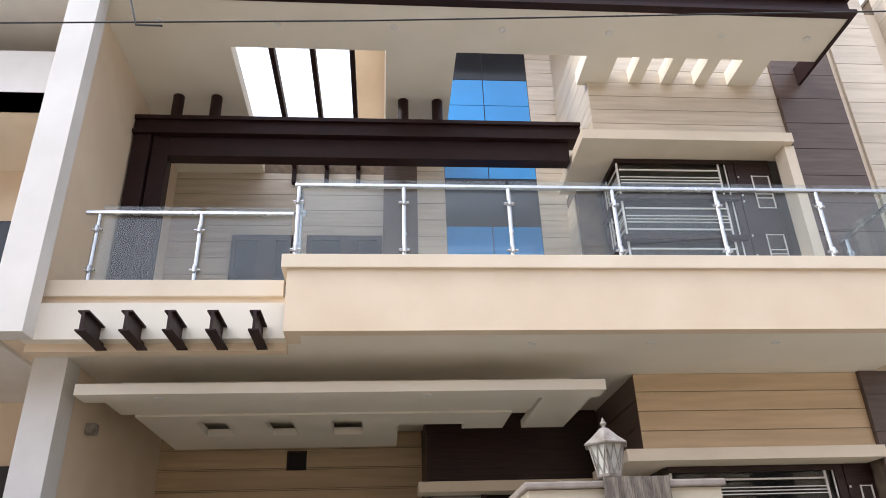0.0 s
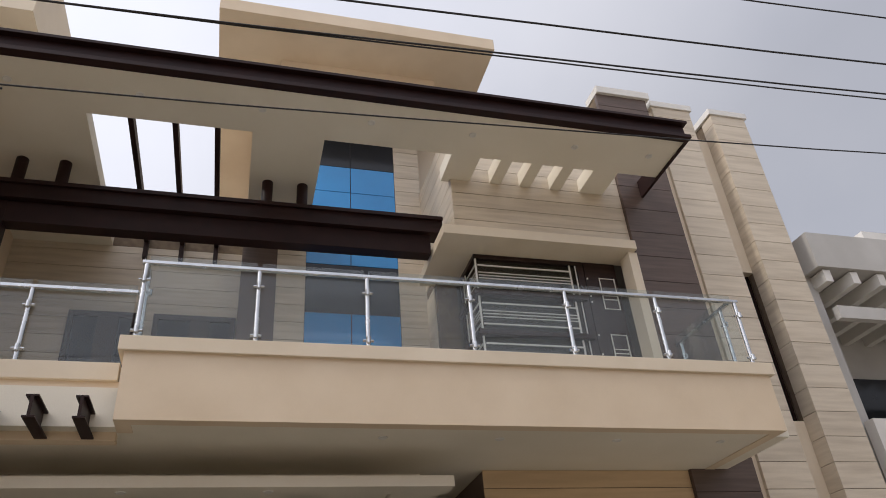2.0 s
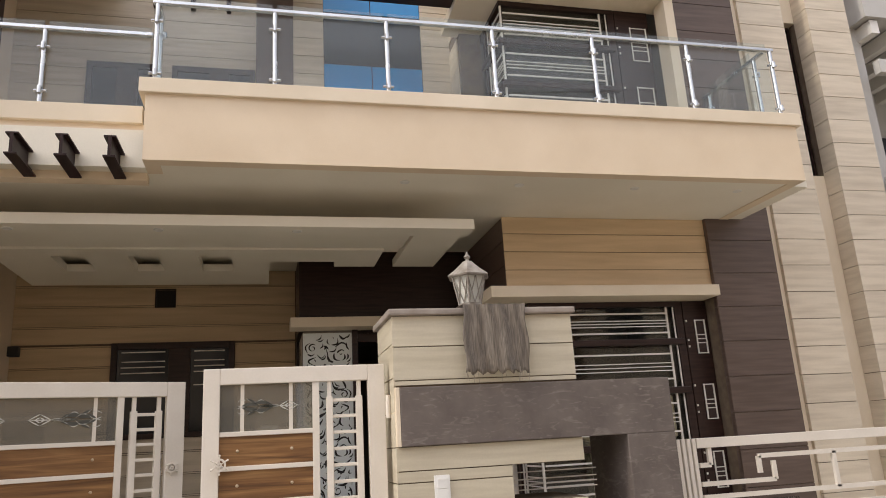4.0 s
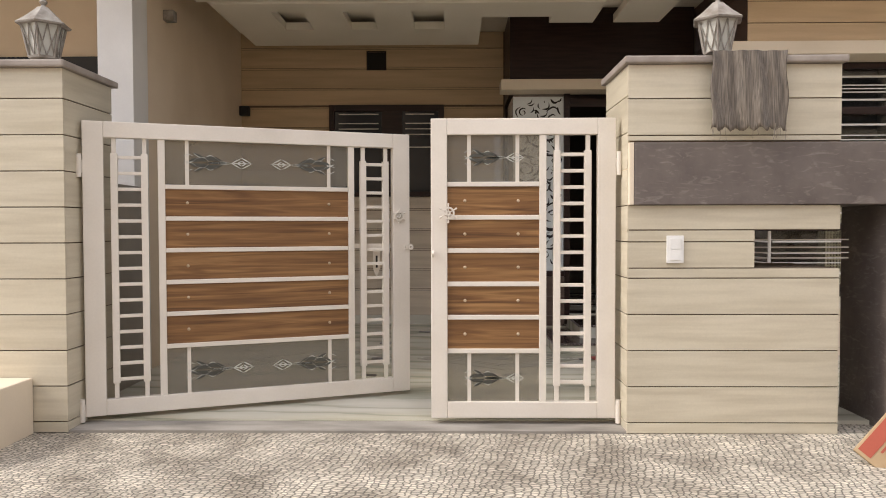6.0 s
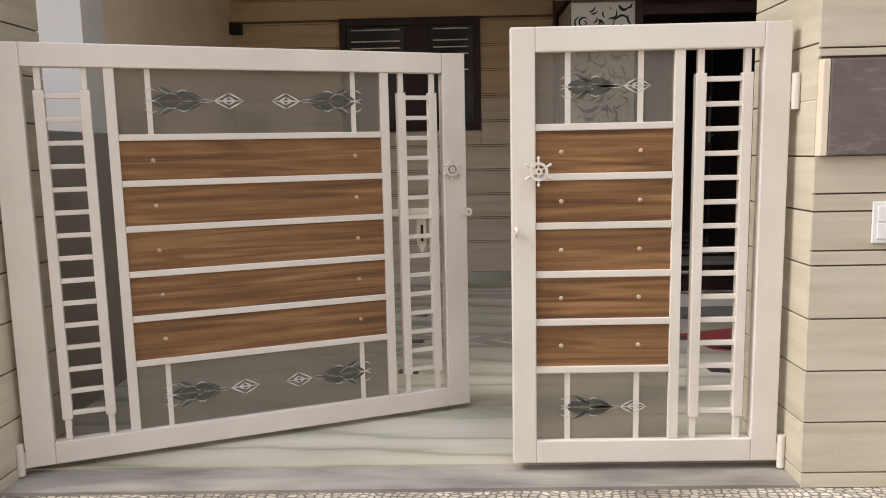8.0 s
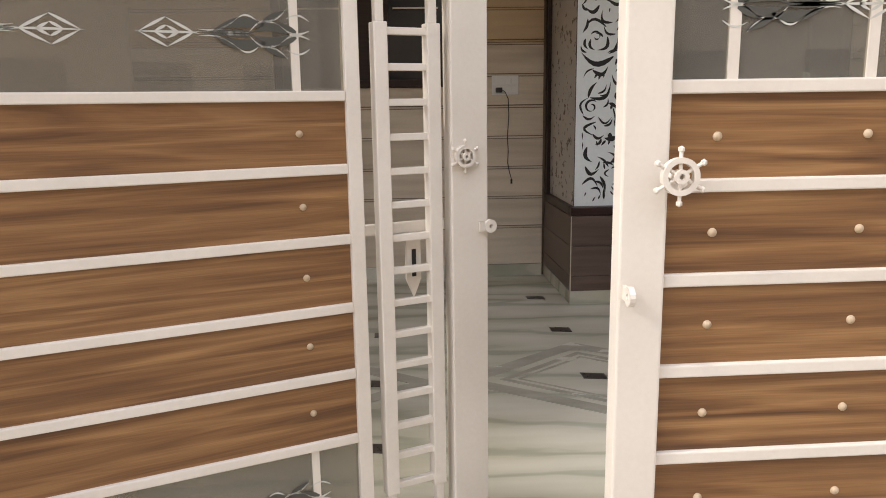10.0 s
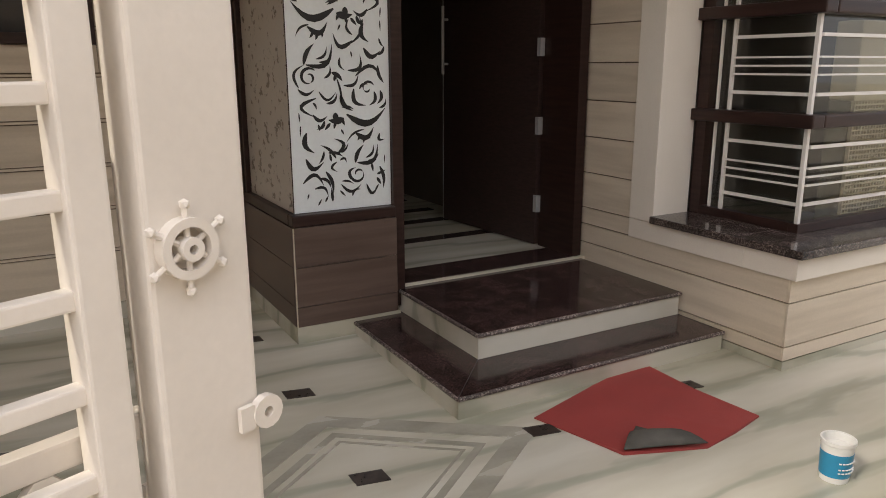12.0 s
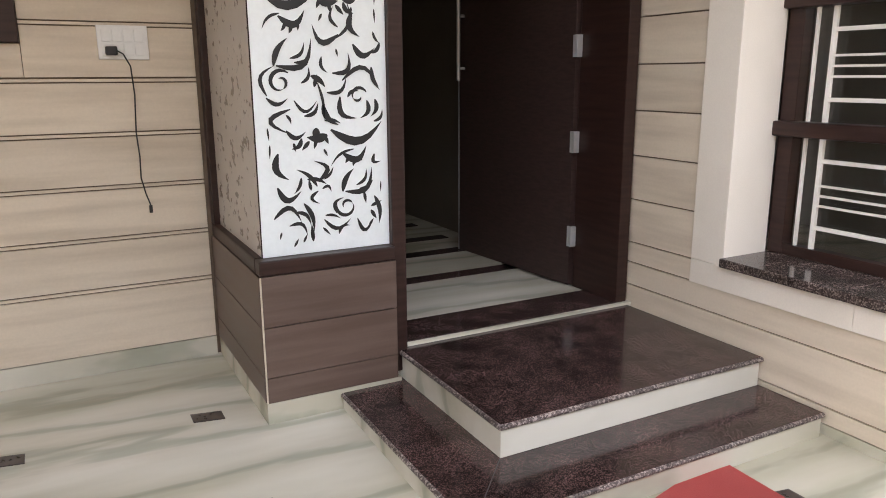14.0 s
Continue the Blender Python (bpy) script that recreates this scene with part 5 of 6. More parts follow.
lug(big, 2.18, 1.085, -0.04)
lug(small, 0.0, 1.061, 0.0).matrix_basis = pose(0.015, -0.03, 0, 0, 0, -90)
lug(big, 2.085, 1.0, 0.03)
part("latch_bar", boxes((1.79, 2.12, 0.03, 0.055, 1.075, 1.11), bevel=0.004), M_GATE, big, "ivory sliding latch bar")
bm = bmesh.new()
prism(bm, [(1.95, 1.06), (1.95, 0.92), (1.975, 0.86), (2.0, 0.92), (2.0, 1.06), (1.985, 1.075), (1.965, 1.075)], 0.03, 0.042)
part("hasp", bm, M_GATE, big, "ivory hasp plate")
# Dark strip laid on the hasp as the shade of its slot.
part("hasp_slot_shade", boxes((1.968, 1.982, 0.0265, 0.031, 0.93, 1.02)), M_HOLE_SHADE, big, "dark strip for the shade in the hasp slot")
rod_bm = rod(bmesh.new(), (2.07, 0.03, 0.85), (2.07, 0.03, 1.42), 0.008, 8)
part("latch_rod", rod_bm, M_STEEL, big, "thin vertical latch rod", smooth=True)
for g, u in ((big, 0.0), (small, 1.18)):
    s = -1 if u == 0 else 1
    for z in (1.62, 0.03):
        bmh = bmesh.new()
        rod(bmh, (u + s * 0.02, -0.03, z - 0.06), (u + s * 0.02, -0.03, z + 0.09), 0.017, 12)
        box(bmh, min(u, u + s * 0.05), max(u, u + s * 0.05), -0.026, -0.012, z - 0.03, z + 0.05)
        part("hinge", bmh, M_GATE, g, "ivory barrel hinge", smooth=True)

# ---- balcony railing ----
def railing(name, label, x0, x1, y, z0, z1, posts, ends=()):
    """Steel posts with clamps, a top rail and clear panes."""
    r = thing(name, label, "railing", (0, y, z0))
    H = z1 - z0
    part("top_rail", boxes((x0, x1, -0.022, 0.022, H - 0.035, H), bevel=0.006), M_STEEL, r, "brushed steel top rail")
    for x in posts:
        p = part("post", rod(bmesh.new(), (x, 0, 0), (x, 0, H - 0.035), 0.022, 12), M_STEEL, r, smooth=True)
        for z in (0.14, H - 0.2):
            b = bmesh.new()
            rod(b, (x - 0.05, -0.005, z), (x + 0.05, -0.005, z), 0.013, 8)
            rod(b, (x, -0.03, z - 0.03), (x, -0.03, z + 0.03), 0.02, 10)
            part("clamp", b, M_STEEL, p, smooth=True)
        part("base_flange", lathe(bmesh.new(), [(0.045, 0), (0.045, 0.008), (0.025, 0.012)], 14, (x, 0)), M_STEEL, p, smooth=True)
    xs = sorted(set([x0, *posts, x1]))
    for a, b in zip(xs, xs[1:]):
        if b - a > 0.15:
            part("glass_pane", boxes((a + 0.02, b - 0.02, 0.024, 0.034, 0.05, H + 0.07)), M_GLASS, r, "clear glass pane")
    return r


railing("balcony_railing", "long glass balcony railing with brushed steel posts", -1.74, 4.46, 0.95, 4.47, 5.31, (-1.70, -0.71, 0.3, 1.33, 2.37, 3.42, 4.42))
railing("balcony_railing", "short glass railing on the set-back balcony end", -3.7, -1.76, 1.16, 4.357, 5.11, (-3.57, -2.63))
side = railing("balcony_railing", "glass return railing at the balcony end", -0.7, 0.7, 0, 4.47, 5.31, (-0.55, 0.3))
side.matrix_basis = pose(4.37, 1.7, 4.47, 0, 0, 90)
ret = railing("balcony_railing", "short glass return railing at the balcony step", -0.12, 0.1, 0, 4.47, 5.31, (0.08,))
ret.matrix_basis = pose(-1.70, 1.1, 4.47, 0, 0, 90)

# ---- steel stubs on the set-back parapet ----
stub = thing("beam_stub", "short dark brown I-beam stub fixed to the parapet", "beam stub", (-3.31, 1.1, 3.795), 0, "beam stubs")
part("web", boxes((-0.012, 0.012, -0.5, 0, -0.075, 0.075)), M_DARK_STEEL, stub)
part("top_flange", boxes((-0.045, 0.045, -0.5, 0, 0.075, 0.088)), M_DARK_STEEL, stub)
part("bottom_flange", boxes((-0.045, 0.045, -0.5, 0, -0.088, -0.075)), M_DARK_STEEL, stub)
for x in (-2.97, -2.63, -2.29, -1.95):
    copy_thing(stub, pose(x, 1.1, 3.795))

# ---- lanterns ----
def lantern(place, turn=0.0):
    """A tapered six-sided pier lantern with lattice panes, roof and finial."""
    t = thing("pier_lantern", "aged grey cast lantern with lattice panes on the pier", "lantern", place, turn, "pier lanterns")
    part("base", lathe(bmesh.new(), [(0.085, 0), (0.085, 0.02), (0.06, 0.035), (0.06, 0.06), (0.095, 0.07), (0.1, 0.085)], 6), M_LANTERN, t)
    bm = bmesh.new()
    N = 6
    for i in range(N):
        a, b = 2 * math.pi * i / N, 2 * math.pi * (i + 1) / N
        lo = [Vector((0.09 * math.cos(q), 0.09 * math.sin(q), 0.085)) for q in (a, b)]
        hi = [Vector((0.135 * math.cos(q), 0.135 * math.sin(q), 0.29)) for q in (a, b)]
        rod(bm, lo[0], hi[0], 0.008, 6)
        for k in (-0.5, 0.0, 0.5):
            p = lo[0].lerp(lo[1], min(max(0.5 + k, 0), 1))
            q = hi[0].lerp(hi[1], min(max(0.5 + k + 0.5, 0), 1))
            r2 = hi[0].lerp(hi[1], min(max(0.5 + k - 0.5, 0), 1))
            rod(bm, p, q, 0.004, 5)
            rod(bm, p, r2, 0.004, 5)
        rod(bm, hi[0], hi[1], 0.008, 6)
    part("lattice", bm, M_LANTERN, t)
    part("pane", lathe(bmesh.new(), [(0.083, 0.087), (0.127, 0.288)], 6), M_ETCH, t, "milky lantern glass")
    part("roof", lathe(bmesh.new(), [(0.165, 0.285), (0.17, 0.295), (0.11, 0.34), (0.05, 0.395), (0.035, 0.41)], 6), M_LANTERN, t)
    part("finial", lathe(bmesh.new(), [(0.02, 0.408), (0.012, 0.425), (0.026, 0.445), (0.012, 0.465), (0.003, 0.49)], 12), M_LANTERN, t, smooth=True)
    return t


lantern((0.69, 0.1, 2.345), 12)
lantern((-3.72, 0.1, 2.345), 40)

# ---- sacking on the pier ----
rag = thing("sack_cloth", "frayed grey sacking hanging over the pier coping", "cloth", (0.75, -0.24, 1.86))
bm = bmesh.new()
nx, nz = 48, 16
rr = random.Random(8)
grid = []
for i in range(nx + 1):
    u = i / nx
    row = []
    drop = 0.012 * math.sin(i * 0.9) + rr.uniform(-0.006, 0.006)
    for k in range(nz + 1):
        v = k / nz
        x = -0.225 + 0.45 * u + 0.02 * (1 - v) * (u - 0.5) + 0.008 * math.sin(9 * v + 4 * u)
        y = -0.03 - 0.007 * math.sin(u * 30 + v * 2) - 0.016 * math.sin(u * 11 + 1.6 * v + 0.8) * (0.4 + 0.6 * (1 - v)) - 0.016 * (1 - v)
        row.append(bm.verts.new((x, y, (0.03 + drop) * (1 - v) + 0.502 * v)))
    row.append(bm.verts.new((-0.225 + 0.45 * u, 0.02, 0.506 + 0.004 * math.sin(u * 20))))
    row.append(bm.verts.new((-0.225 + 0.45 * u, 0.15, 0.502 + 0.006 * math.sin(u * 17 + 1))))
    grid.append(row)
for a, b in zip(grid, grid[1:]):
    for k in range(len(a) - 1):
        bm.faces.new((a[k], b[k], b[k + 1], a[k + 1]))
cloth = part("cloth", bm, M_RAG, rag, smooth=True)
sol = cloth.modifiers.new("thickness", "SOLIDIFY")
sol.thickness = 0.004
for i in range(14):
    x = rr.choice((-0.2, -0.16, 0.03, 0.17, 0.2)) + rr.uniform(-0.025, 0.02)
    z1, dx = rr.uniform(0.03, 0.07), rr.uniform(-0.02, 0.02)
    z0 = z1 - rr.uniform(0.05, 0.1)
    part("loose_thread", rod(bmesh.new(), (x, -0.05, z1), (x + dx, -0.052 - abs(dx) * 0.4, z0), 0.0014, 5), M_THREAD, rag)

# ---- small wall fittings ----
def switch_plate(place, w, h, rows, cols, label, face=-1):
    t = thing("switch_plate", label, "switch", place)
    part("plate", boxes((-w / 2, w / 2, -0.012, 0, -h / 2, h / 2), bevel=0.004), M_PLASTIC, t)
    for r in range(rows):
        for c in range(cols):
            cw, ch = (w - 0.03) / cols, (h - 0.03) / rows
            x0, z0 = -w / 2 + 0.015 + c * cw, -h / 2 + 0.015 + r * ch
            part("rocker", boxes((x0 + 0.003, x0 + cw - 0.003, -0.017, -0.012, z0 + 0.003, z0 + ch - 0.003), bevel=0.002), M_PLASTIC, t)
    return t


switch_plate((0.336, -0.196, 1.166), 0.105, 0.17, 2, 1, "white bell switch plate on the boundary pier")
sp = switch_plate((-0.722, BACK_Y - 0.016, 1.707), 0.222, 0.156, 2, 4, "white switchboard on the rear porch wall")
cable = thing("charger_cable", "thin black cable hanging from a plug", "cable", (-0.763, BACK_Y - 0.05, 1.668))
part("plug", boxes((-0.04, 0.01, -0.03, 0.02, -0.02, 0.02), bevel=0.006), M_BLACK, cable)
curve_tube("wire", [(0.01, -0.01, 0), (0.035, -0.005, -0.015), (0.062, 0.0, -0.07), (0.068, 0.0, -0.2), (0.058, 0.003, -0.38), (0.064, 0.003, -0.5), (0.06, 0.003, -0.6), (0.075, 0.0, -0.68), (0.093, 0, -0.74)], 0.0035, M_CABLE, cable)
part("wire_end", boxes((0.084, 0.099, -0.006, 0.006, -0.775, -0.738)), M_BLACK, cable)
vent = thing("wall_vent", "square dark vent hole in the rear wall", "vent", (-2.0, BACK_Y - 0.012, 3.413))
# Solid dark block in place of the vent's shaded opening.
part("opening_shade", boxes((-0.11, 0.11, -0.004, 0.1, -0.104, 0.104)), M_HOLE_SHADE, vent)
part("rim", boxes((-0.125, -0.11, -0.012, 0, -0.12, 0.12), (0.11, 0.125, -0.012, 0, -0.12, 0.12), (-0.11, 0.11, -0.012, 0, 0.105, 0.12), (-0.11, 0.11, -0.012, 0, -0.12, -0.105)), M_DARK_WOOD, vent)
# A small speaker box on its bracket.
spk = thing("wall_speaker", "small black speaker box on the porch wall", "wall lamp", (-3.66, BACK_Y - 0.07, 2.777))
part("body", boxes((-0.06, 0.06, -0.06, 0.04, -0.06, 0.06), bevel=0.012), M_BLACK, spk)
part("bracket", boxes((-0.03, 0.03, 0.04, 0.07, -0.03, 0.03)), M_BLACK, spk)
spk2 = thing("wall_speaker", "small dark bracket lamp near the false ceiling", "wall lamp", (-3.67, 2.15, 3.28))
part("body", boxes((-0.05, 0.05, -0.05, 0.05, -0.05, 0.05), bevel=0.012), M_LANTERN, spk2)


def downlight(x, y, z):
    t = thing("downlight", "small round recessed downlight in the soffit", "downlight", (x, y, z), 0, "soffit downlights")
    part("ring", lathe(bmesh.new(), [(0.045, 0.01), (0.045, -0.005), (0.038, -0.009), (0.03, -0.004)], 16), M_WHITE_PAINT, t, smooth=True)


for x in (0.45, 1.55, 2.75, 3.9):
    downlight(x, 1.15, SOF)
for x in (-3.4, -2.1, -0.8, 0.45, 1.7, 3.05, 4.1):
    downlight(x, 1.25, CAN)
for x in (-2.9, -1.7, -0.5):
    downlight(x, 1.55, 3.41)

# ---- porch clutter ----
rug = thing("red_mat", "red rubber doormat with one corner folded back, on the porch floor", "mat", (0.75, 2.1, fz(2.1)))
outline = [(0.262, 2.338), (0.7, 2.46), (1.112, 2.556), (1.12, 2.2), (1.145, 1.85), (0.93, 1.80), (0.725, 1.77), (0.555, 1.833), (0.385, 1.90), (0.325, 2.12)]
bm = bmesh.new()
lo = [bm.verts.new((x - 0.75, y - 2.1, fz(y) - fz(2.1) + 0.001)) for x, y in outline]
hi = [bm.verts.new((x - 0.75, y - 2.1, fz(y) - fz(2.1) + 0.006 + 0.004 * (i % 3))) for i, (x, y) in enumerate(outline)]
mid_v = bm.verts.new((0.0, 0.0, 0.01))
for i in range(len(outline)):
    j = (i + 1) % len(outline)
    bm.faces.new((hi[i], hi[j], mid_v))
    bm.faces.new((lo[i], lo[j], hi[j], hi[i]))
bm.faces.new(lo[::-1])
part("sheet", bm, M_RED_MAT, rug)
bm = bmesh.new()
A, B, C = Vector((0.725, 1.77)), Vector((0.385, 1.90)), Vector((0.595, 2.05))
rows_f = []
for i in range(9):
    t = i / 8
    r = []
    for k in range(7):
        q = k / 6
        e = A.lerp(B, q)
        pnt = e.lerp(C, t)
        r.append(bm.verts.new((pnt.x - 0.75, pnt.y - 2.1, 0.012 + 0.05 * math.sin(math.pi * min(t * 1.15 + 0.12, 1)) * (1 - 0.3 * abs(q - 0.5)))))
    rows_f.append(r)
for a, b in zip(rows_f, rows_f[1:]):
    for k in range(6):
        bm.faces.new((a[k], a[k + 1], b[k + 1], b[k]))
bmesh.ops.remove_doubles(bm, verts=bm.verts, dist=0.001)
flap = part("folded_corner", bm, M_MAT_BACK, rug, "grey underside of the folded corner", smooth=True)
fs = flap.modifiers.new("thickness", "SOLIDIFY")
fs.thickness = 0.005

tub = thing("paint_tub", "small white paint tub with a blue label on the floor", "tub", (0.97, 1.38, fz(1.38)))
part("body", lathe(bmesh.new(), [(0.05, 0), (0.053, 0.01), (0.059, 0.15), (0.063, 0.155), (0.063, 0.168), (0.056, 0.168), (0.053, 0.13)], 28), M_PLASTIC, tub, smooth=True)
part("label", lathe(bmesh.new(), [(0.0548, 0.025), (0.0592, 0.12), (0.0585, 0.121), (0.054, 0.025)], 28), M_BLUE, tub, "blue printed label", smooth=True)
bm = bmesh.new()
for i in range(7):
    a = -2.4 + i * 0.22
    q = 0.0595
    for z in (0.05, 0.065, 0.09):
        rod(bm, (q * math.cos(a), q * math.sin(a), z), (q * math.cos(a + 0.14), q * math.sin(a + 0.14), z), 0.003, 5)
part("print", bm, M_PLASTIC, tub, "white bars of small print")
part("content", lathe(bmesh.new(), [(0.05, 0.13), (0.05, 0.135)], 24), M_PLASTIC, tub, "dried white paint")

bucket = thing("yellow_tub", "white tub with a yellow label in the side yard", "tub", (3.2, 0.8, fz(0.8)))
part("body", lathe(bmesh.new(), [(0.13, 0), (0.16, 0.34), (0.168, 0.345), (0.168, 0.37), (0.15, 0.37)], 24), M_PLASTIC, bucket, smooth=True)
bucket.scale = (0.68, 0.68, 0.68)
part("label", lathe(bmesh.new(), [(0.1365, 0.06), (0.158, 0.3), (0.157, 0.3), (0.136, 0.06)], 24), M_YELLOW, bucket, "yellow printed label", smooth=True)
bb = thing("blue_bucket", "blue plastic bucket in the side yard", "bucket", (3.82, 0.6, fz(0.6)))
bb.scale = (0.75, 0.75, 0.75)
part("body", lathe(bmesh.new(), [(0.12, 0), (0.15, 0.3), (0.165, 0.3), (0.165, 0.32), (0.145, 0.32), (0.12, 0.05)], 24), M_BLUE, bb, smooth=True)

board = thing("cardboard_sheet", "worn printed cardboard sheet leaning beside the side gate", "cardboard", (1.6, -0.75, 0.62))
e1 = Vector((-0.5, -0.02, -0.56)).normalized()
e2 = Vector((0.83, -0.35, -0.3))
e2 = (e2 - e1 * e2.dot(e1)).normalized()
e3 = e1.cross(e2)
tilt = Matrix((e1, e2, e3)).transposed().to_4x4()


def on_board(bm):
    bmesh.ops.transform(bm, matrix=tilt, verts=bm.verts)
    return bm


part("sheet", on_board(boxes((0, 0.7, 0, 0.62, -0.03, 0.0), bevel=0.004)), M_CARD, board)
part("print_band", on_board(boxes((0.02, 0.68, 0.012, 0.085, 0.0, 0.003), (0.05, 0.62, 0.1, 0.112, 0.0, 0.003))), M_RED_INK, board, "faded red printed band")
for i in range(5):
    u = 0.08 + i * 0.12
    part("print_mark", on_board(boxes((u, u + 0.008, 0.15, 0.19, 0.0, 0.003), (u + 0.008, u + 0.04, 0.15, 0.157, 0.0, 0.003))), M_BLACK, board, "dark printed mark")
for i in range(6):
    u = 0.1 + i * 0.08
    part("print_mark", on_board(boxes((u, u + 0.05, 0.27, 0.278, 0.0, 0.003))), M_BLACK, board, "dark printed mark")

# ---- side gate ----
sg = thing("side_gate", "ivory steel side gate with stepped meander bars", "gate", (2.06, -0.1, 0.05))
for i in range(5):
    part("stile_bar", boxes((i * 0.042, i * 0.042 + 0.028, -0.014, 0.014, 0, 1.33), bevel=0.003), M_GATE, sg)
part("top_rail", boxes((0.2, 3.6, -0.02, 0.02, 1.26, 1.33), bevel=0.004), M_GATE, sg)
part("bottom_rail", boxes((0.2, 3.6, -0.02, 0.02, 0.0, 0.06), bevel=0.004), M_GATE, sg)
part("stile", boxes((3.54, 3.6, -0.02, 0.02, 0.06, 1.26)), M_GATE, sg)
T = 0.016
for k in range(3):
    zt = 1.12 - k * 0.37
    for seg in ((0.21, 0.82, zt - 0.11, 1), (0.7, 1.9, zt + 0.06, 1), (0.21, 1.9, zt - 0.2, 1), (0.21, 0.3, zt + 0.02, 1)):
        part("meander_bar", boxes((seg[0], seg[1], -0.012, 0.012, seg[2] - T, seg[2] + T)), M_GATE, sg)
    for x, z0, z1 in ((0.3, zt + 0.02, zt + 0.14), (0.7, zt - 0.06, zt + 0.06), (0.82, zt - 0.11, zt + 0.02), (1.9, zt - 0.2, zt + 0.06), (1.35, zt - 0.2, zt + 0.06), (2.6, zt - 0.2, zt + 0.06)):
        part("meander_bar", boxes((x - T, x + T, -0.012, 0.012, z0, z1)), M_GATE, sg)
    part("meander_bar", boxes((1.9, 3.54, -0.012, 0.012, zt - 0.02 - T, zt - 0.02 + T)), M_GATE, sg)

# ---- overhead wires ----
for (x0, z0), (x1, z1), y, r in (((-3.06, 5.135), (2.61, 5.438), -2.0, 0.007), ((-3.06, 5.155), (2.61, 5.40), -1.99, 0.006), ((-2.88, 4.478), (2.36, 4.786), -2.0, 0.005), ((-2.05, 5.522), (2.75, 5.796), -2.0, 0.008), ((-2.2, 5.95), (2.6, 6.25), -2.1, 0.007)):
    sl = (z1 - z0) / (x1 - x0)
    pts = [(x, y, z0 + sl * (x - x0) + 0.0022 * (x * x - 4) + 0.004 * math.sin(x * 1.7)) for x in [-26 + 1.0 * i for i in range(53)]]
    w = curve_tube("overhead_wire", pts, r, M_CABLE)
    tagged(w, "black overhead cable strung along the street", "cable", "overhead cables")
drop = curve_tube("drop_wire", [(-2.37, -2.0, 5.16), (-2.36, -2.02, 5.0), (-2.3, -2.0, 4.7), (-2.24, -2.0, 4.5), (-2.1, -2.0, 4.5)], 0.006, M_CABLE)
tagged(drop, "thin black drop cable between two street wires", "cable", "overhead cables")

# ---- neighbouring houses ----
nl = thing("neighbour_house", "white and cream neighbouring house with balconies", "house", (-4.1, 1.0, 0))
part("fin_wall", boxes((-0.05, 0.26, -0.22, -0.01, 3.77, 7.58), bevel=0.004), M_WHITE_PAINT, nl, "white upright wall")
part("balcony_front", boxes((-8, -0.05, -0.2, -0.05, 3.77, 4.33)), M_WHITE_PAINT, nl, "white balcony front")
part("slab", boxes((-8, -0.05, -0.05, 4, 3.77, 3.95)), M_WHITE_PAINT, nl)
part("wall", boxes((-8, -0.01, 1.6, 1.8, 3.95, 10.5), (-8, 0.05, 2.0, 2.2, 0, 3.77)), M_CREAM_PAINT, nl)
part("upper_front", boxes((-8, -0.3, 0.3, 0.45, 6.45, 7.15)), M_WHITE_PAINT, nl, "white upper balcony front")
part("upper_slab", boxes((-8, -0.05, 0.3, 1.6, 6.45, 6.6)), M_CREAM_LIGHT, nl)
part("canopy", boxes((-8, -0.05, -0.2, 1.6, 7.56, 7.9)), M_WHITE_PAINT, nl)
part("window", boxes((-3.0, -0.05, 1.55, 1.6, 4.3, 5.75)), M_BLUE_DARK, nl, "dark window")
part("window", boxes((-2.5, -0.02, 1.95, 2.0, 1.2, 3.1)), M_BLUE_DARK, nl, "dark ground-floor window")
for i in range(7):
    part("baluster", boxes((-0.2 - i * 0.36, -0.06 - i * 0.36, 0.2, 0.35, 7.9, 8.6)), M_WHITE_PAINT, nl)
part("roof_band", boxes((-8, 0.75, 0.2, 1.6, 8.6, 9.7), (-8, 0.75, 0.9, 1.6, 7.9, 8.6)), M_CREAM_LIGHT, nl)

nr = thing("neighbour_house", "grey neighbouring house with a slatted pergola", "house", (7.13, 2.51, -0.11))
nr.scale = (1.07, 1.07, 1.07)
part("slab", boxes((0, 8, -0.3, 5, 6.4, 6.95)), M_NEIGHBOUR, nr, "pale grey roof slab")
part("wall", boxes((0.2, 8, 1.6, 1.8, 0, 6.4), (0.0, 0.15, 0, 5, 0, 6.4)), M_NEIGHBOUR, nr)
for i in range(16):
    part("slat", boxes((0.1 + i * 0.45, 0.22 + i * 0.45, -0.25, 1.6, 6.2, 6.38)), M_WHITE_PAINT, nr)
part("beam", boxes((0.05, 8, -0.3, -0.2, 5.62, 5.8)), M_NEIGHBOUR, nr)
part("window", boxes((0.4, 5, 1.54, 1.6, 4.3, 5.6)), M_BLUE_DARK, nr, "dark window")
part("balcony_front", boxes((0.0, 8, -0.2, -0.05, 2.8, 4.3)), M_WHITE_PAINT, nr, "white balcony front")
part("stair_roof", boxes((2.0, 8, 0.5, 4, 7.4, 7.7)), M_WHITE_PAINT, nr)

# unseen houses added across the street, behind the viewer
for x, w, h in ((-14, 9, 8.5), (-4.5, 9, 9.5), (5, 9, 8.0), (14.5, 9, 9.0)):
    hb = thing("street_house", "plain cream house added unseen across the street", "house", (x, -14, 0))
    part("wall", boxes((-w / 2, w / 2, -6, 0, 0, h)), M_CREAM_PAINT, hb)
    for i in range(3):
        for k in range(2):
            part("window", boxes((-w / 2 + 1 + i * 2.8, -w / 2 + 2.4 + i * 2.8, 0, 0.03, 1.0 + k * 3.4, 2.6 + k * 3.4)), M_BLUE_DARK, hb)

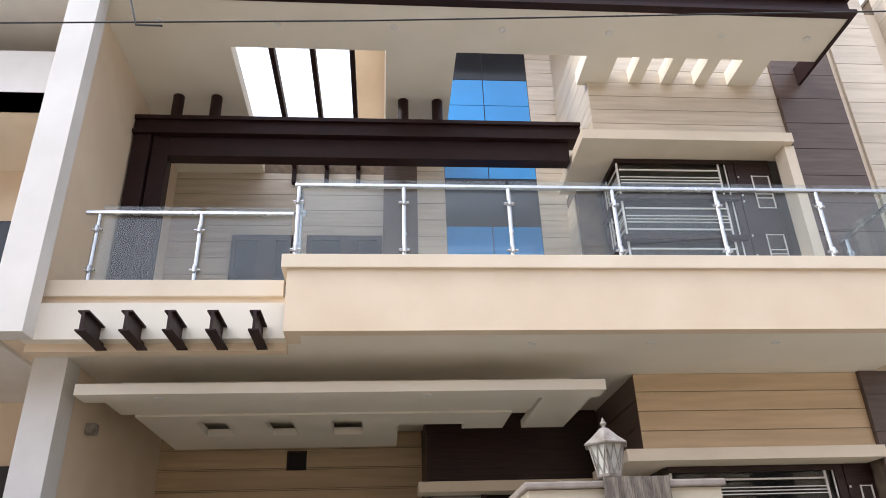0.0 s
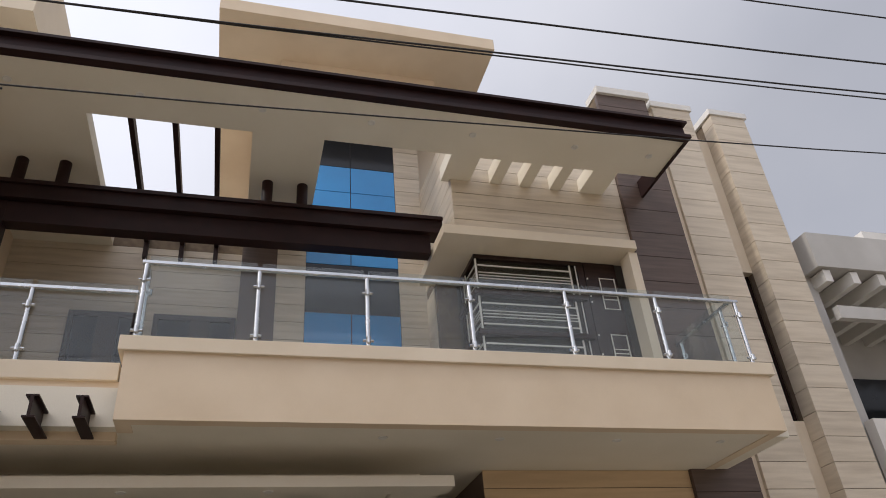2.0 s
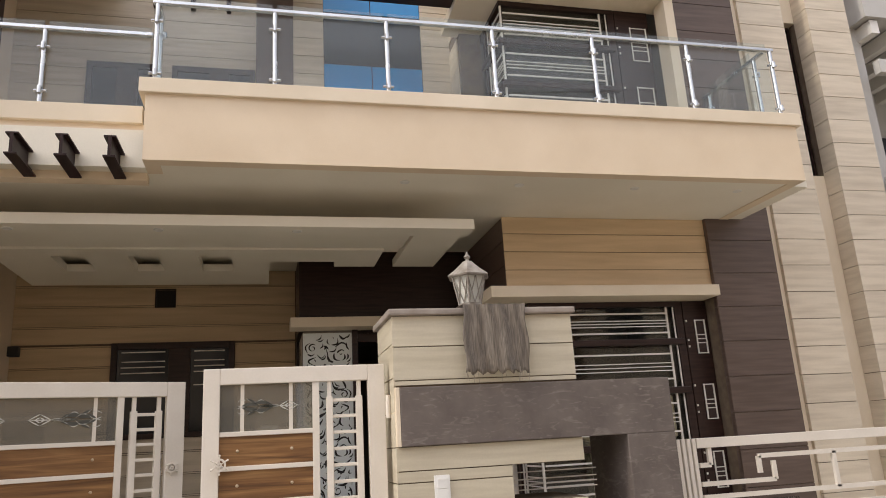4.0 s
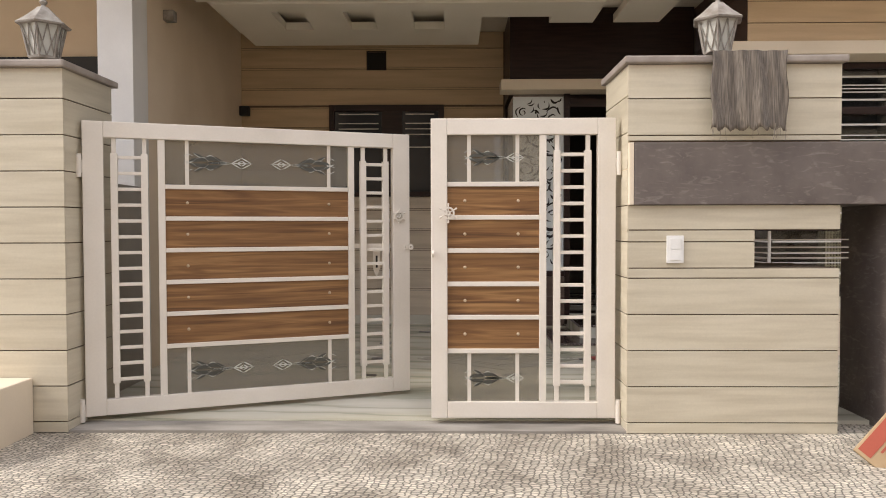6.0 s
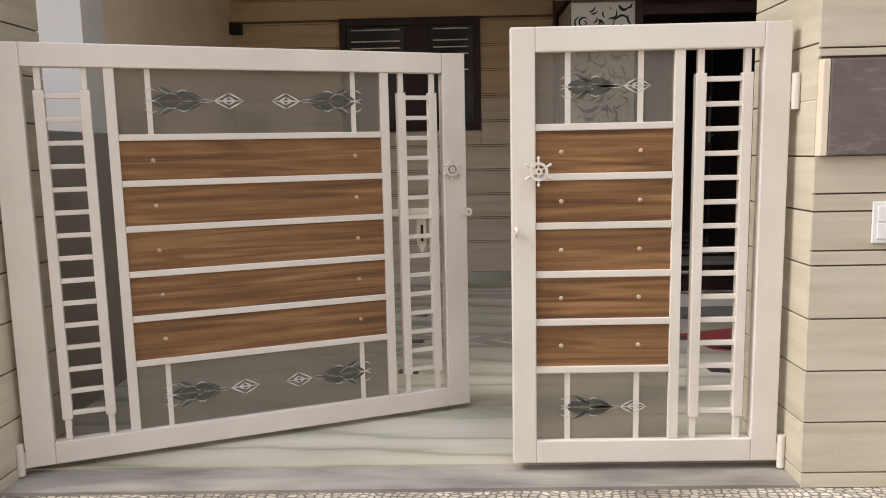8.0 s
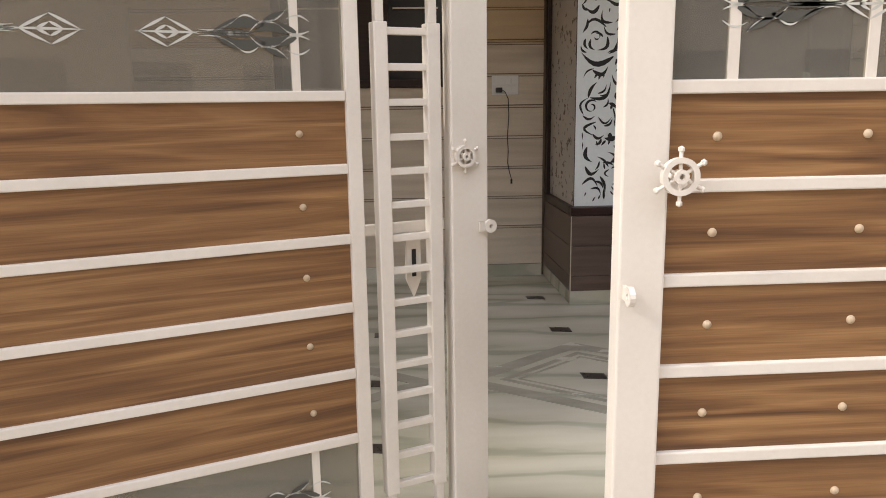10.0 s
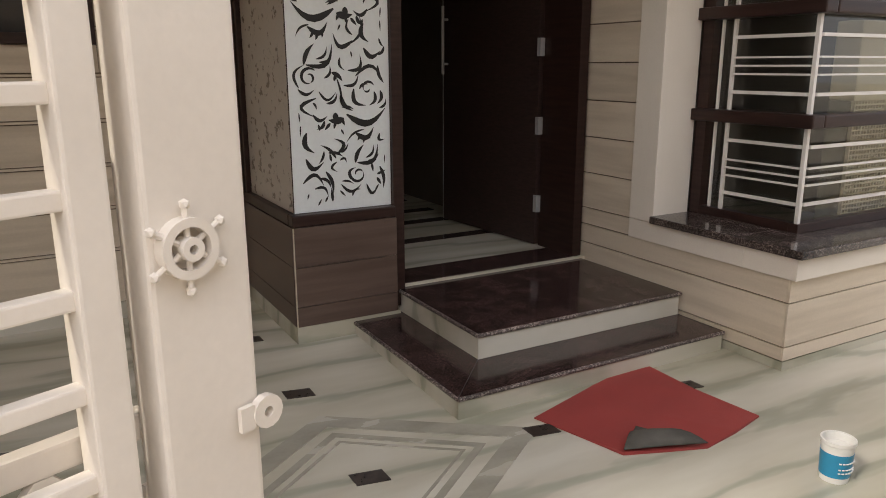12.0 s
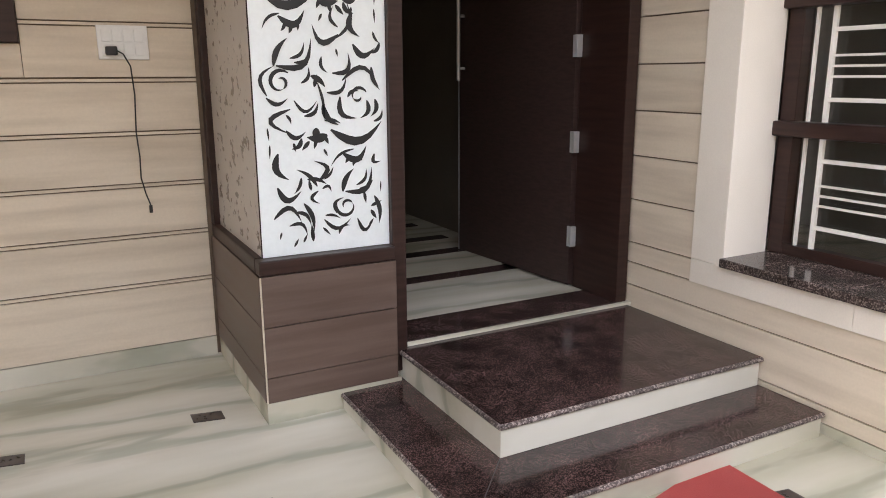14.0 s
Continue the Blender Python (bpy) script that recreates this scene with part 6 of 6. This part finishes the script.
# ---- wall tiles, last ----
planks(wall_back, "tile", M_TILE, "x", -3.72, -0.40, BACK_Y, 0.19, 1.546, 0.234, -1, gap=0.006, first=0.318, strip=0.02)
planks(wall_back, "tile", M_TILE, "x", -2.6, -1.15, BACK_Y, 1.546, 1.70, 0.234, -1, gap=0.006)
for x0, x1 in ((-3.72, -2.603), (-1.147, -0.40)):
    planks(wall_back, "tile", M_TILE, "x", x0, x1, BACK_Y, 1.546, 2.032, 0.234, -1, gap=0.006, strip=0.02)
    planks(wall_back, "tile", M_TILE_WARM, "x", x0, x1, BACK_Y, 2.032, 2.854, 0.234, -1, gap=0.006, first=0.02, strip=0.02)
planks(wall_back, "tile", M_TILE_WARM, "x", -3.72, -0.40, BACK_Y, 2.854, SOF, 0.234, -1, gap=0.006, first=0.196, strip=0.02)
planks(bay, "tile", M_TILE, "x", LOW_X - 0.014, 4.115, BAY_Y, 0.1, 0.54, 0.237, -1, first=0.076)
planks(bay, "tile", M_TILE, "y", BAY_Y, DOOR_Y, LOW_X, 0.1, 0.54, 0.237, -1, first=0.076)
planks(bay, "tile", M_TILE, "y", 3.28, DOOR_Y, LOW_X, 0.54, 2.86, 0.237, -1, first=0.112)
planks(bay, "tile", M_TILE_WARM, "x", LOW_X - 0.014, 4.115, BAY_Y, 2.98, SOF, 0.2, -1)
planks(bay, "tile", M_BROWN_TILE, "y", BAY_Y, 3.62, LOW_X, 2.98, SOF, 0.26, -1)
planks(bay_up, "tile", M_TILE, "x", BAY_X - 0.014, 4.115, BAY_Y, 6.75, CAN + 0.9, 0.21, -1)
planks(bay_up, "tile", M_TILE, "y", BAY_Y, 3.72, BAY_X, 6.75, CAN + 0.9, 0.26, -1)
planks(bay_up, "tile", M_TILE, "y", 3.3, 3.72, BAY_X, SLAB1, 6.6, 0.26, -1)
planks(wall_up, "tile", M_TILE, "x", -3.95, -0.91, 4.4, SLAB1, CAN, 0.26, -1)
planks(wall_up, "tile", M_TILE, "x", 1.27, BAY_X, 3.72, SLAB1, 10.2, 0.26, -1)
planks(wall_up, "tile", M_TILE, "x", -0.44, -0.05, 3.72, SLAB1, 10.2, 0.26, -1)
planks(column, "tile", M_BROWN_TILE, "x", 4.12, 4.96, 2.10, 0.05, 9.52, 0.385, -1)
planks(column, "tile", M_BROWN_TILE, "y", 2.10, 2.15, 4.13, 0.05, 9.52, 0.385, -1)
for p, x0, x1 in ((pil_a, 5.146, 5.80), (pil_b, 6.206, 6.827)):
    planks(p, "tile", M_TILE, "x", x0 - 0.014, x1, 2.207, 0.05, 9.52, 0.32, -1)
    planks(p, "tile", M_TILE, "y", 2.207, 2.45, x0, 0.05, 9.52, 0.32, -1)
rows_p = 0.2245
planks(pier, "tile", M_TILE_PIER, "x", 0.046, 1.345, -0.18, 0.02, 1.05, rows_p, -1, first=0.07)
planks(pier, "tile", M_TILE_PIER, "x", 0.046, 0.825, -0.18, 1.05, 1.285, rows_p, -1, first=0.162)
planks(pier, "tile", M_TILE_PIER, "x", 0.046, 1.345, -0.18, 1.285, 1.44, 0.155, -1)
planks(pier, "tile", M_TILE_PIER, "x", 0.046, 1.345, -0.18, 1.83, 2.30, rows_p, -1, first=0.035)
planks(pier, "tile", M_TILE_PIER, "y", -0.18, 0.46, 0.06, 0.02, 2.30, rows_p, -1, first=0.07)
planks(pier_l, "tile", M_TILE_PIER, "x", -5.2, -3.446, -0.18, 0.02, 2.30, rows_p, -1, first=0.07)
planks(pier_l, "tile", M_TILE_PIER, "y", -0.18, 0.46, -3.46, 0.02, 2.30, rows_p, 1, first=0.07)
